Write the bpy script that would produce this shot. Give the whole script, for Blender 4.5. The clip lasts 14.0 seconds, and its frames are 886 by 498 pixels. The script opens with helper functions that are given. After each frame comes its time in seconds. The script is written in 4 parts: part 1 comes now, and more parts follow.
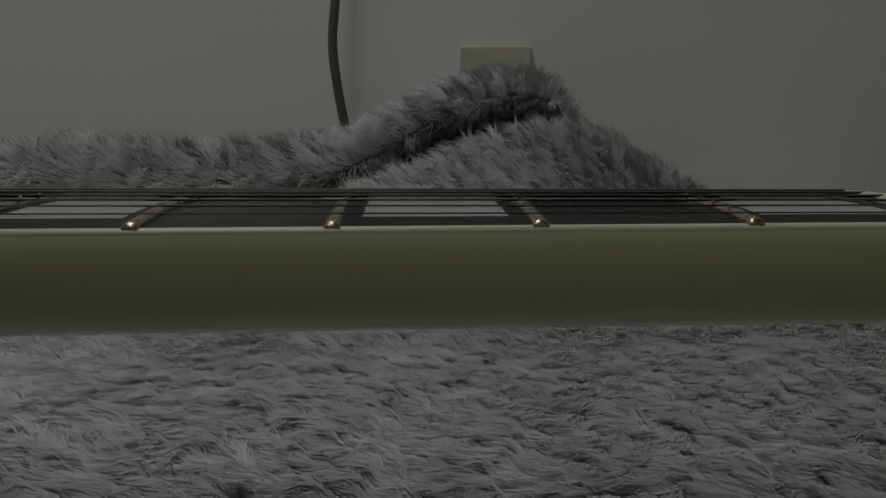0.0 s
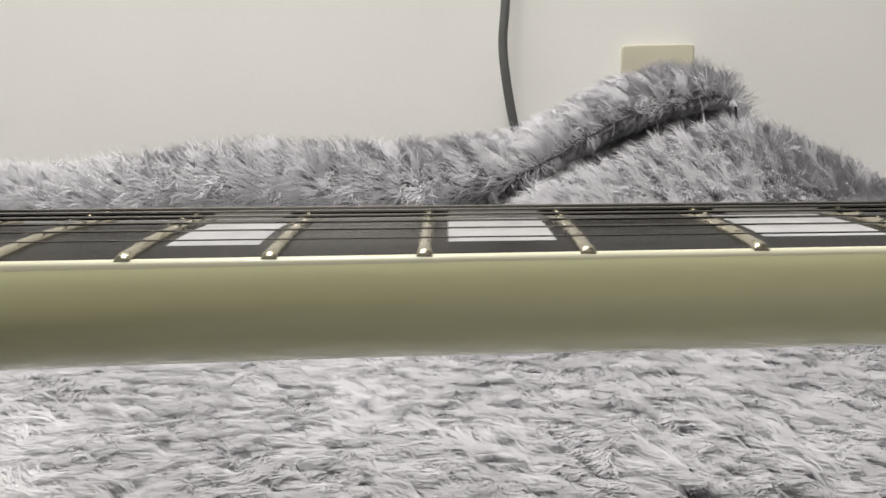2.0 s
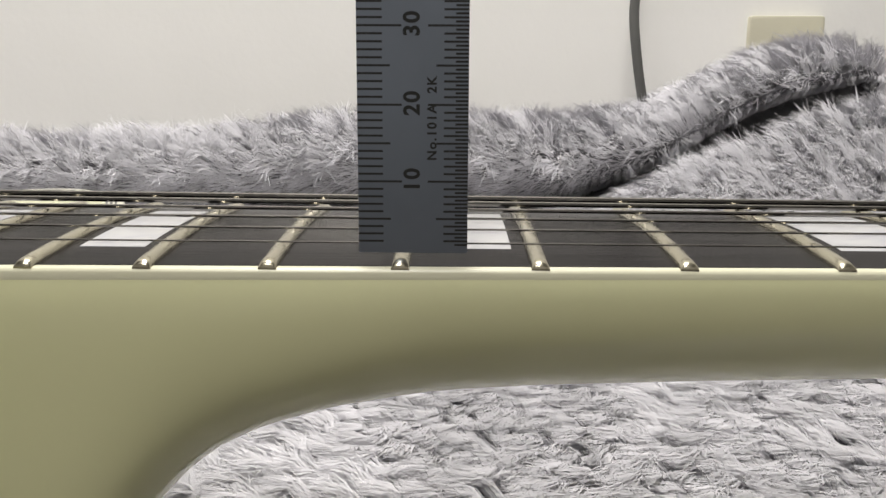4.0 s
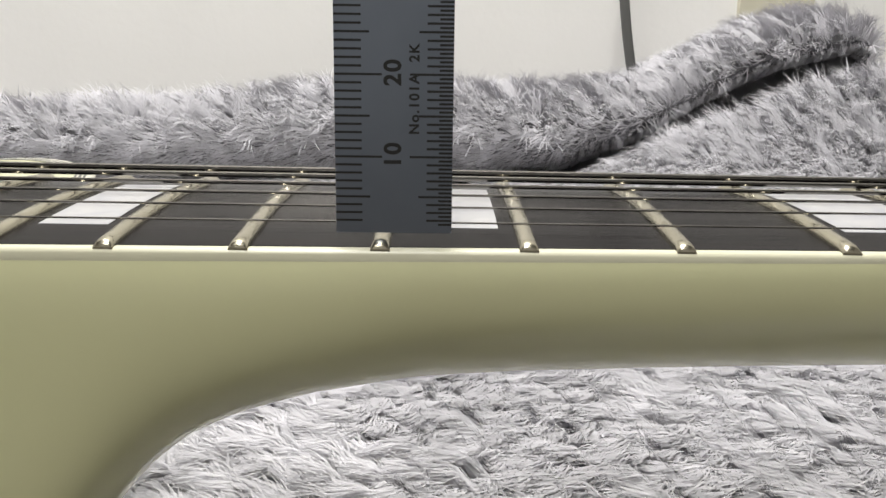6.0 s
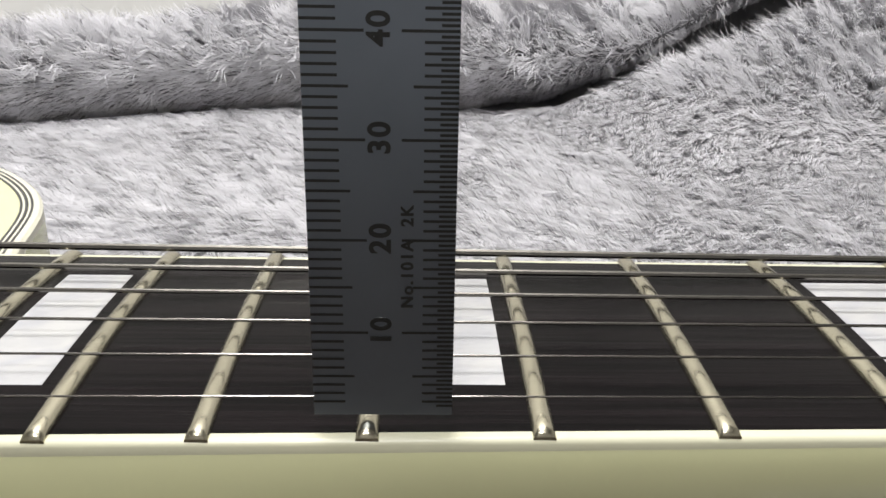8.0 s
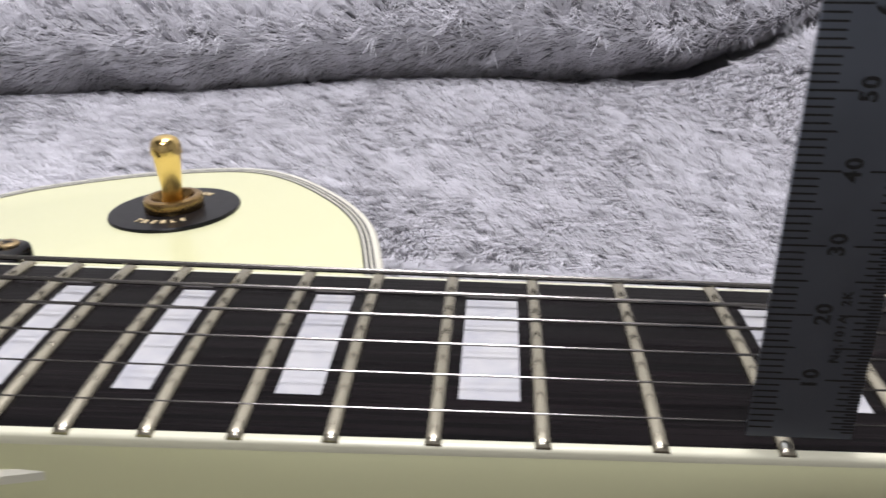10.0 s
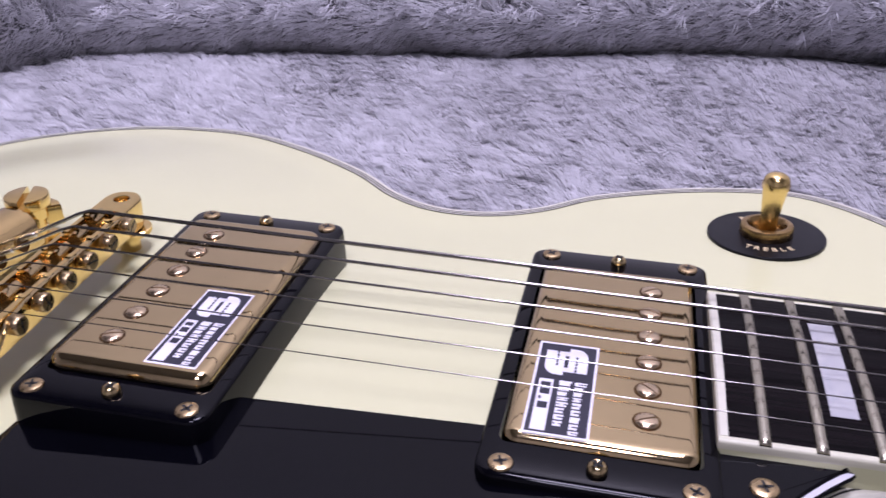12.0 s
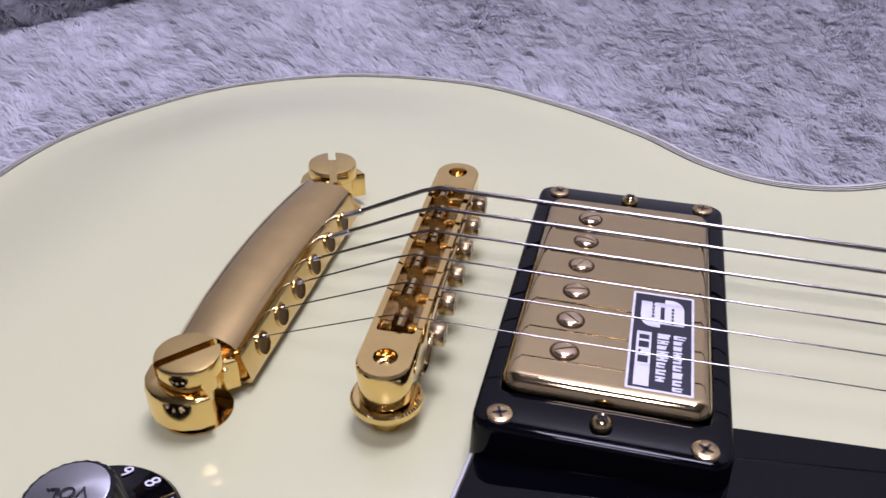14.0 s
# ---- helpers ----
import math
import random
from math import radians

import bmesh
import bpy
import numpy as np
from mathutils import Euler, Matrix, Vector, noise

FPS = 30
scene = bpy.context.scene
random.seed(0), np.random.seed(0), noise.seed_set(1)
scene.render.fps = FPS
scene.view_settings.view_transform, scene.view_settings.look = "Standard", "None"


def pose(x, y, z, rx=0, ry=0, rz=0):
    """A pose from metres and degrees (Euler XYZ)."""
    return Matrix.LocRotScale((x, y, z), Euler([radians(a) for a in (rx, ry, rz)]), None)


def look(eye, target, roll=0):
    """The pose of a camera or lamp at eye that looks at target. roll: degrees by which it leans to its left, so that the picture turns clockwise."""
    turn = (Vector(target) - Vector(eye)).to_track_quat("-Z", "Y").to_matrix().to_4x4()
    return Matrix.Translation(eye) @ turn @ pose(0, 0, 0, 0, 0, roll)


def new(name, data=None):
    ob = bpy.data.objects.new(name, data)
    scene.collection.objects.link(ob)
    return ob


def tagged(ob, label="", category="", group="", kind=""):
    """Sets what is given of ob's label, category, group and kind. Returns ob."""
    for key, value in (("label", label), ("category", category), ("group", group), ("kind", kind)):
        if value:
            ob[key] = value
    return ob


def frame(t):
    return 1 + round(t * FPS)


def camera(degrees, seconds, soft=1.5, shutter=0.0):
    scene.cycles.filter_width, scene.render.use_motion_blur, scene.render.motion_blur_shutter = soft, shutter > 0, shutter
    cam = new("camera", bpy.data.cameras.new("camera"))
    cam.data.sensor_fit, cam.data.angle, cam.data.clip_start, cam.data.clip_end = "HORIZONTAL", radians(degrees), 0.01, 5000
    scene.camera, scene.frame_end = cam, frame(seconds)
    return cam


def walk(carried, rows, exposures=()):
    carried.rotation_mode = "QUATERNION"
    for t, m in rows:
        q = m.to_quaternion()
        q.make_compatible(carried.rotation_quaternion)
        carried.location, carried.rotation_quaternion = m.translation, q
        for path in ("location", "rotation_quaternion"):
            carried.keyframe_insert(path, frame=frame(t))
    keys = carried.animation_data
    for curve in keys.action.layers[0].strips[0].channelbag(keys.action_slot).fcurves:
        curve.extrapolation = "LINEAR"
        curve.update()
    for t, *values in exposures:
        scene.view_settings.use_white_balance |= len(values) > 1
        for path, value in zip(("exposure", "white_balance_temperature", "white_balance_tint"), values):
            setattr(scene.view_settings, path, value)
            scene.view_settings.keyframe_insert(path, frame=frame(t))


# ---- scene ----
cam = camera(54.85, 14.0, shutter=0.2)
PATH = [
    (0, (0.53962, -0.14934, 0.09089), (0.6175, 1.8254, -0.2166), -0.04),
    (0.5, (0.51604, -0.15013, 0.09520), (0.5746, 1.8268, -0.2022), -0.58),
    (1, (0.48624, -0.15110, 0.09860), (0.5185, 1.8267, -0.1970), -0.99),
    (1.5, (0.45664, -0.15213, 0.10054), (0.4627, 1.8254, -0.1981), -1.16),
    (2, (0.42276, -0.15206, 0.09582), (0.4106, 1.8230, -0.2189), -0.92),
    (2.5, (0.38941, -0.14986, 0.09453), (0.3651, 1.8222, -0.2378), -0.71),
    (3, (0.35445, -0.14750, 0.09954), (0.3262, 1.8204, -0.2564), -0.26),
    (3.5, (0.32905, -0.14255, 0.09957), (0.3027, 1.8218, -0.2756), 0.10),
    (4, (0.32105, -0.13638, 0.09943), (0.2968, 1.8242, -0.2950), 0.29),
    (4.2, (0.32146, -0.13423, 0.09944), (0.3306, 1.8254, -0.3003), 0.59),
    (6.3, (0.32136, -0.12711, 0.09952), (0.3312, 1.8085, -0.4037), 0.79),
    (6.5, (0.31655, -0.11422, 0.10104), (0.3475, 1.8097, -0.4443), 0.85),
    (7, (0.32043, -0.09828, 0.11367), (0.3789, 1.7970, -0.5222), 1.02),
    (9.5, (0.30455, -0.11861, 0.13560), (0.2798, 1.7308, -0.6255), 0.54),
    (10, (0.27196, -0.12609, 0.15029), (0.1533, 1.6921, -0.6743), 0.02),
    (10.5, (0.23376, -0.13778, 0.16336), (0.0198, 1.6402, -0.7272), -0.57),
    (11, (0.20706, -0.14643, 0.17577), (-0.0779, 1.6057, -0.7455), -0.31),
    (11.5, (0.17589, -0.15799, 0.18210), (-0.1740, 1.5698, -0.7626), -0.48),
    (12, (0.14405, -0.16451, 0.18610), (-0.2503, 1.5452, -0.7738), 0.15),
    (12.5, (0.11976, -0.16782, 0.18486), (-0.3161, 1.5211, -0.7937), 0.71),
    (13, (0.09586, -0.16350, 0.18764), (-0.3556, 1.5007, -0.8256), 1.24),
    (13.5, (0.06454, -0.16007, 0.18425), (-0.3673, 1.4841, -0.8694), 1.78),
    (14, (0.04178, -0.15396, 0.18280), (-0.3490, 1.4687, -0.9192), 0.63),
]

EXPOSURES = [(0.0, -2.14, 6580, 5), (0.5, -1.24, 6600, 8), (1.0, -0.47, 6680, 7), (1.2, -0.02, 6680, 9), (1.5, 0.16, 6680, 10), (2.0, 0.42, 6680, 11),
             (3.0, 0.46, 6680, 12), (4.0, 0.52, 6700, 12), (7.0, 0.66, 6530, 11), (9.5, 0.50, 6450, 15), (10.0, 0.35, 6130, 19), (10.5, 0.12, 5730, 24), (11.0, 0.07, 5600, 32),
             (12.0, 0.04, 5620, 41), (12.5, 0.00, 5540, 40), (13.2, -0.09, 5490, 40), (14.0, -0.23, 5530, 38)]
walk(cam, [(t, look(eye, target, roll)) for t, eye, target, roll in PATH], EXPOSURES)

# ---- light ----
world = bpy.data.worlds.new("room_air")
scene.world = world
world.use_nodes = True
world.node_tree.nodes["Background"].inputs[0].default_value = (0.9, 0.93, 1.0, 1)
world.node_tree.nodes["Background"].inputs[1].default_value = 0.05


def area_lamp(name, eye, target, sx, sy, watts, colour):
    d = bpy.data.lights.new(name, "AREA")
    d.shape, d.size, d.size_y, d.energy, d.color = "RECTANGLE", sx, sy, watts, colour
    ob = new(name, d)
    ob.matrix_world = look(eye, target)
    return ob


area_lamp("ceiling_lamp_light", (0.15, 0.22, 1.95), (0.15, 0.22, 0), 0.55, 0.65, 28.5, (0.99, 0.99, 0.96))
# Added fill, no known fixture: brightens the neck and faces turned south.
area_lamp("south_fill_light", (0.1, -1.15, 1.95), (0.1, -1.15, 0), 0.55, 0.5, 21, (0.99, 0.99, 0.97))


# ---- materials ----
def mat(name):
    m = bpy.data.materials.new(name)
    m.use_nodes = True
    return m, m.node_tree.nodes, m.node_tree.links, m.node_tree.nodes["Principled BSDF"]


def plain(name, colour, rough, metal=0.0, coat=0.0, spots=0.05, scale=60.0, bump=0.0, bump_scale=400.0, rough_var=0.05, shine=0.5):
    """A surface with slight mottling, uneven gloss and optional fine relief."""
    m, n, l, p = mat(name)
    tc = n.new("ShaderNodeTexCoord")
    big = n.new("ShaderNodeTexNoise")
    big.inputs["Scale"].default_value, big.inputs["Detail"].default_value = scale, 6
    l.new(tc.outputs["Object"], big.inputs["Vector"])
    ramp = n.new("ShaderNodeMapRange")
    ramp.inputs["From Min"].default_value, ramp.inputs["From Max"].default_value = 0.25, 0.75
    ramp.inputs["To Min"].default_value, ramp.inputs["To Max"].default_value = 1 - spots, 1 + spots
    l.new(big.outputs["Fac"], ramp.inputs["Value"])
    mul = n.new("ShaderNodeVectorMath")
    mul.operation = "SCALE"
    mul.inputs[0].default_value = colour
    l.new(ramp.outputs[0], mul.inputs["Scale"])
    l.new(mul.outputs[0], p.inputs["Base Color"])
    fine = n.new("ShaderNodeTexNoise")
    fine.inputs["Scale"].default_value, fine.inputs["Detail"].default_value = bump_scale, 4
    l.new(tc.outputs["Object"], fine.inputs["Vector"])
    rr = n.new("ShaderNodeMapRange")
    rr.inputs["To Min"].default_value, rr.inputs["To Max"].default_value = max(0.02, rough - rough_var), rough + rough_var
    l.new(fine.outputs["Fac"], rr.inputs["Value"])
    l.new(rr.outputs[0], p.inputs["Roughness"])
    p.inputs["Metallic"].default_value = metal
    p.inputs["Specular IOR Level"].default_value = shine
    p.inputs["Coat Weight"].default_value = coat
    p.inputs["Coat Roughness"].default_value = 0.05
    if bump:
        b = n.new("ShaderNodeBump")
        b.inputs["Strength"].default_value, b.inputs["Distance"].default_value = bump, 0.0005
        l.new(fine.outputs["Fac"], b.inputs["Height"])
        l.new(b.outputs[0], p.inputs["Normal"])
    return m


def grain(name, dark, light, rough, stretch=(3, 120, 120)):
    """Wood with pores drawn out along x."""
    m, n, l, p = mat(name)
    tc, mp = n.new("ShaderNodeTexCoord"), n.new("ShaderNodeMapping")
    mp.inputs["Scale"].default_value = stretch
    l.new(tc.outputs["Object"], mp.inputs["Vector"])
    no = n.new("ShaderNodeTexNoise")
    no.inputs["Scale"].default_value, no.inputs["Detail"].default_value = 8, 8
    l.new(mp.outputs[0], no.inputs["Vector"])
    r = n.new("ShaderNodeValToRGB")
    r.color_ramp.elements[0].position, r.color_ramp.elements[1].position = 0.35, 0.72
    r.color_ramp.elements[0].color, r.color_ramp.elements[1].color = (*dark, 1), (*light, 1)
    l.new(no.outputs["Fac"], r.inputs[0])
    l.new(r.outputs[0], p.inputs["Base Color"])
    b = n.new("ShaderNodeBump")
    b.inputs["Strength"].default_value, b.inputs["Distance"].default_value = 0.25, 0.0003
    l.new(no.outputs["Fac"], b.inputs["Height"])
    l.new(b.outputs[0], p.inputs["Normal"])
    p.inputs["Roughness"].default_value = rough
    p.inputs["Specular IOR Level"].default_value = 0.06
    return m


CREAM = plain("cream_lacquer", (0.615, 0.612, 0.370), 0.24, coat=0.35, shine=0.4, spots=0.015, scale=14, rough_var=0.03)
IVORY = plain("ivory_binding", (0.63, 0.61, 0.50), 0.3, spots=0.03, scale=90)
AGED = plain("aged_ivory_binding", (0.60, 0.585, 0.44), 0.3, spots=0.04, scale=90)
INK = plain("black_binding", (0.012, 0.012, 0.012), 0.3)
EBONY = grain("ebony", (0.0015, 0.0012, 0.0014), (0.0085, 0.0060, 0.0068), 0.25)
NICKEL = plain("fret_nickel", (0.50, 0.465, 0.36), 0.25, metal=1.0, spots=0.05, scale=500, rough_var=0.06)
STEEL = plain("string_steel", (0.20, 0.19, 0.176), 0.20, metal=1.0, spots=0.1, scale=500)
GOLD = plain("gold_plate", (0.82, 0.59, 0.23), 0.1, metal=1.0, spots=0.08, scale=150, rough_var=0.04)
WORN = plain("worn_gold_plate", (0.635, 0.49, 0.255), 0.13, metal=1.0, spots=0.08, scale=120, rough_var=0.06)
COVERGOLD = plain("polished_cover_gold", (0.60, 0.46, 0.25), 0.08, metal=1.0, spots=0.05, scale=90, rough_var=0.02)
BRASS = plain("tarnished_screw", (0.44, 0.325, 0.175), 0.28, metal=1.0, spots=0.25, scale=700, rough_var=0.1)
SATINGOLD = plain("satin_gold_plate", (0.82, 0.60, 0.24), 0.2, metal=1.0, spots=0.06, scale=150)
BARGOLD = plain("dulled_gold_plate", (0.68, 0.49, 0.22), 0.12, metal=1.0, spots=0.08, scale=150, rough_var=0.05)
DARKGOLD = plain("bronzed_gold_plate", (0.40, 0.265, 0.11), 0.26, metal=1.0, spots=0.1, scale=200)
COPPER = plain("pole_screw_metal", (0.72, 0.56, 0.37), 0.2, metal=1.0, spots=0.15, scale=500)
BLACK = plain("black_plastic", (0.0015, 0.0015, 0.0028), 0.045, spots=0.2, scale=40, rough_var=0.02, shine=0.19)
SATIN = plain("black_satin_plastic", (0.006, 0.006, 0.008), 0.3, spots=0.2, scale=80, shine=0.2)
PAPER = plain("white_print", (0.78, 0.76, 0.82), 0.5, spots=0.03, scale=300)
NAVY = plain("black_sticker_ink", (0.015, 0.014, 0.028), 0.4)
GILT = plain("gilt_print", (0.72, 0.58, 0.34), 0.45)
SILVER = plain("spun_aluminium", (0.60, 0.60, 0.64), 0.25, metal=1.0, spots=0.05, scale=200)
RULER = plain("satin_steel", (0.225, 0.253, 0.305), 0.33, metal=1.0, spots=0.06, scale=120, rough_var=0.08)
WALLPAINT = plain("off_white_wallpaper", (0.85, 0.84, 0.81), 0.85, spots=0.025, scale=5, bump=0.35, bump_scale=160)
# Unseen surfaces: greys and dark wood chosen to hold back fill light.
DIMWALL = plain("unseen_dim_board", (0.42, 0.415, 0.40), 0.8, spots=0.06, scale=3)
DIMCEIL = plain("unseen_dim_ceiling", (0.24, 0.235, 0.23), 0.9, spots=0.02, scale=4)
FLOORWOOD = grain("dark_floor_wood", (0.055, 0.047, 0.040), (0.10, 0.086, 0.072), 0.5, stretch=(1, 14, 1))
PLATE = plain("cream_plate_plastic", (0.54, 0.515, 0.40), 0.4, spots=0.03)
# Dark metal that paints the shade inside holes and gaps.
HOLE = plain("hole_shade", (0.11, 0.06, 0.022), 0.3, metal=1.0, spots=0.2, scale=300)
CABLE = plain("grey_cable_rubber", (0.10, 0.10, 0.095), 0.55, spots=0.1)


def spun():
    """Turned aluminium: gloss drawn out round the centre."""
    SILVER.node_tree.nodes["Principled BSDF"].inputs["Anisotropic"].default_value = 0.85
    t = SILVER.node_tree.nodes.new("ShaderNodeTangent")
    t.direction_type, t.axis = "RADIAL", "Z"
    SILVER.node_tree.links.new(t.outputs[0], SILVER.node_tree.nodes["Principled BSDF"].inputs["Tangent"])


spun()


def pearl():
    m, n, l, p = mat("pearl_inlay")
    tc, mp = n.new("ShaderNodeTexCoord"), n.new("ShaderNodeMapping")
    mp.inputs["Scale"].default_value = (60, 60, 60)
    l.new(tc.outputs["Object"], mp.inputs["Vector"])
    no = n.new("ShaderNodeTexNoise")
    no.inputs["Scale"].default_value, no.inputs["Detail"].default_value, no.inputs["Distortion"].default_value = 2.2, 3, 1.2
    l.new(mp.outputs[0], no.inputs["Vector"])
    r = n.new("ShaderNodeValToRGB")
    r.color_ramp.elements[0].position, r.color_ramp.elements[1].position = 0.3, 0.7
    r.color_ramp.elements[0].color, r.color_ramp.elements[1].color = (0.37, 0.37, 0.395, 1), (0.455, 0.45, 0.445, 1)
    l.new(no.outputs["Fac"], r.inputs[0])
    l.new(r.outputs[0], p.inputs["Base Color"])
    p.inputs["Roughness"].default_value = 0.38
    return m


PEARL = pearl()


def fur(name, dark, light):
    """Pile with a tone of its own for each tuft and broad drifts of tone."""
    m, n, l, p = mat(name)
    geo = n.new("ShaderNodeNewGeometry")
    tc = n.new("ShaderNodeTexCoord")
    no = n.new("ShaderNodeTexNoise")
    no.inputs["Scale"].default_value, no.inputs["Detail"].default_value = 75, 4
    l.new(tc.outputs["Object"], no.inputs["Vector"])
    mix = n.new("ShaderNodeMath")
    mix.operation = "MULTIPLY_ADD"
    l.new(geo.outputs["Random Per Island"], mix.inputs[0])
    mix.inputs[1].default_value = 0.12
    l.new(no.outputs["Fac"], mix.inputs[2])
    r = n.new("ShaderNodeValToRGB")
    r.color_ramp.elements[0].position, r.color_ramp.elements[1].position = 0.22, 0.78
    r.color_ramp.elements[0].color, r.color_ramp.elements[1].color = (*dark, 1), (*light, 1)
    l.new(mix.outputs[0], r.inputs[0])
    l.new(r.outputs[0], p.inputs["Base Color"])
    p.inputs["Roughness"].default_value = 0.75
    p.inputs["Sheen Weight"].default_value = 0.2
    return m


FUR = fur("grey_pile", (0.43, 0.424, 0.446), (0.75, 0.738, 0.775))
BACKING = plain("grey_backing", (0.16, 0.157, 0.166), 0.9, spots=0.4, scale=60)


# ---- mesh helpers ----
def part(name, bm, material, parent=None, label="", smooth=True, loc=None):
    """Links a bmesh as one mesh object under a thing or a part."""
    me = bpy.data.meshes.new(name)
    bm.normal_update()
    bm.to_mesh(me)
    bm.free()
    return part_of(name, me, material, parent, label, smooth, loc)


def placed(ob):
    """Where an object stands in the world."""
    return placed(ob.parent) @ ob.matrix_parent_inverse @ ob.matrix_basis if ob.parent else ob.matrix_basis.copy()


def part_of(name, me, material, parent=None, label="", smooth=True, loc=None):
    if material and not me.materials:
        me.materials.append(material)
    if smooth is True:
        me.shade_smooth()
        me.set_sharp_from_angle(angle=radians(38))
    ob = new(name, me)
    if loc is not None:
        ob.matrix_world = loc if isinstance(loc, Matrix) else Matrix.Translation(loc)
    if parent:
        ob.parent = parent
        ob.matrix_parent_inverse = placed(parent).inverted()
    if label:
        ob["label"] = label
    return ob


def loft(rings, closed=True, caps=True):
    """A skin over rings of points of equal count."""
    bm = bmesh.new()
    rows = [[bm.verts.new(p) for p in r] for r in rings]
    k = len(rows[0])
    for a, b in zip(rows, rows[1:]):
        for i in range(k if closed else k - 1):
            j = (i + 1) % k
            bm.faces.new((a[i], a[j], b[j], b[i]))
    if caps and closed:
        bm.faces.new(rows[0][::-1])
        bm.faces.new(rows[-1])
    bmesh.ops.recalc_face_normals(bm, faces=bm.faces)
    return bm


def lathe(profile, steps=32, squash=1.0, caps=True):
    """A body of revolution about z from (radius, height) pairs."""
    return loft([[(r * math.cos(2 * math.pi * i / steps), r * squash * math.sin(2 * math.pi * i / steps), h) for i in range(steps)] for r, h in profile], caps=caps)


def slab(outline, z0, z1, bevel=0.0, segs=2):
    """An outline in x and y, drawn up from z0 to z1 with rounded upper edges."""
    pts = [Vector((x, y)) for x, y in outline]
    area = sum(a.x * b.y - b.x * a.y for a, b in zip(pts, pts[1:] + pts[:1]))
    if area < 0:
        pts.reverse()
    k = len(pts)
    inward = []
    for i in range(k):
        e0, e1 = (pts[i] - pts[i - 1]).normalized(), (pts[(i + 1) % k] - pts[i]).normalized()
        n0, n1 = Vector((-e0.y, e0.x)), Vector((-e1.y, e1.x))
        s = n0 + n1
        inward.append(s / max(0.4, s.dot(n0)) if s.length > 1e-6 else n0)
    rings = [[(p.x, p.y, z0) for p in pts]]
    if bevel:
        for j in range(segs + 1):
            a = math.pi / 2 * j / segs
            d, h = bevel * (1 - math.cos(a)), z1 - bevel + bevel * math.sin(a)
            rings.append([(p.x + d * w.x, p.y + d * w.y, h) for p, w in zip(pts, inward)])
    else:
        rings.append([(p.x, p.y, z1) for p in pts])
    return loft(rings)


def rounded(cx, cy, hx, hy, r, segs=5):
    """A rectangle with round corners."""
    out = []
    for sx, sy, a0 in ((1, 1, 0), (-1, 1, 90), (-1, -1, 180), (1, -1, 270)):
        for i in range(segs + 1):
            a = radians(a0 + 90 * i / segs)
            out.append((cx + sx * (hx - r) + r * math.cos(a), cy + sy * (hy - r) + r * math.sin(a)))
    return out


def tube(path, radius, steps=8):
    """A round bar along a path of points; radius may be one number or one for each point."""
    pts = [Vector(p) for p in path]
    rings = []
    up = Vector((0, 0, 1))
    for i, p in enumerate(pts):
        t = (pts[min(i + 1, len(pts) - 1)] - pts[max(i - 1, 0)]).normalized()
        a = t.cross(up if abs(t.z) < 0.9 else Vector((1, 0, 0))).normalized()
        b = t.cross(a)
        r = radius[i] if isinstance(radius, (list, tuple)) else radius
        rings.append([tuple(p + r * (math.cos(2 * math.pi * j / steps) * a + math.sin(2 * math.pi * j / steps) * b)) for j in range(steps)])
    return loft(rings)


def catmull(ctrl, per=8, closed=True):
    """A smooth line through control points."""
    out, k = [], len(ctrl)
    rng = range(k) if closed else range(k - 1)
    for i in rng:
        if closed:
            p = [Vector(ctrl[(i + j) % k]) for j in (-1, 0, 1, 2)]
        else:
            p = [Vector(ctrl[min(max(i + j, 0), k - 1)]) for j in (-1, 0, 1, 2)]
        for s in range(per):
            t = s / per
            out.append(0.5 * (2 * p[1] + (p[2] - p[0]) * t + (2 * p[0] - 5 * p[1] + 4 * p[2] - p[3]) * t * t + (3 * p[1] - p[0] - 3 * p[2] + p[3]) * t ** 3))
    if not closed:
        out.append(Vector(ctrl[-1]))
    return out


def lettering(name, body, size, place, material, parent, label="", thick=0.0001, space=1.0, bold=0.0):
    """Raised print in the built-in font."""
    cu = bpy.data.curves.new(name, "FONT")
    cu.body, cu.size, cu.extrude, cu.align_x, cu.align_y, cu.space_character = body, size, thick, "CENTER", "CENTER", space
    cu.offset = bold * size
    tmp = bpy.data.objects.new("tmp", cu)
    scene.collection.objects.link(tmp)
    bpy.context.view_layer.update()
    me = bpy.data.meshes.new_from_object(tmp)
    bpy.data.objects.remove(tmp)
    bpy.data.curves.remove(cu)
    me.materials.clear()
    bm = bmesh.new()
    bm.from_mesh(me)
    bmesh.ops.remove_doubles(bm, verts=bm.verts, dist=1e-6)
    bm.to_mesh(me)
    bm.free()
    return part_of(name, me, material, parent, label, False, place)


def box(x0, x1, y0, y1, z0, z1):
    bm = bmesh.new()
    bmesh.ops.create_cube(bm, size=1, matrix=Matrix.Translation(((x0 + x1) / 2, (y0 + y1) / 2, (z0 + z1) / 2)) @ Matrix.Diagonal((x1 - x0, y1 - y0, z1 - z0, 1)))
    return bm


def join(*bms):
    me = bpy.data.meshes.new("tmp")
    out = bmesh.new()
    for b in bms:
        b.to_mesh(me)
        out.from_mesh(me)
        b.free()
    bpy.data.meshes.remove(me)
    return out


def shift(bm, m):
    bmesh.ops.transform(bm, matrix=m, verts=bm.verts)
    return bm


def smooth01(t):
    t = np.clip(t, 0, 1)
    return t * t * (3 - 2 * t)


# ---- the room ----
def setting(name, bm, material, label, category):
    ob = part(name, bm, material, smooth=False)
    return tagged(ob, label, category, kind="structure")


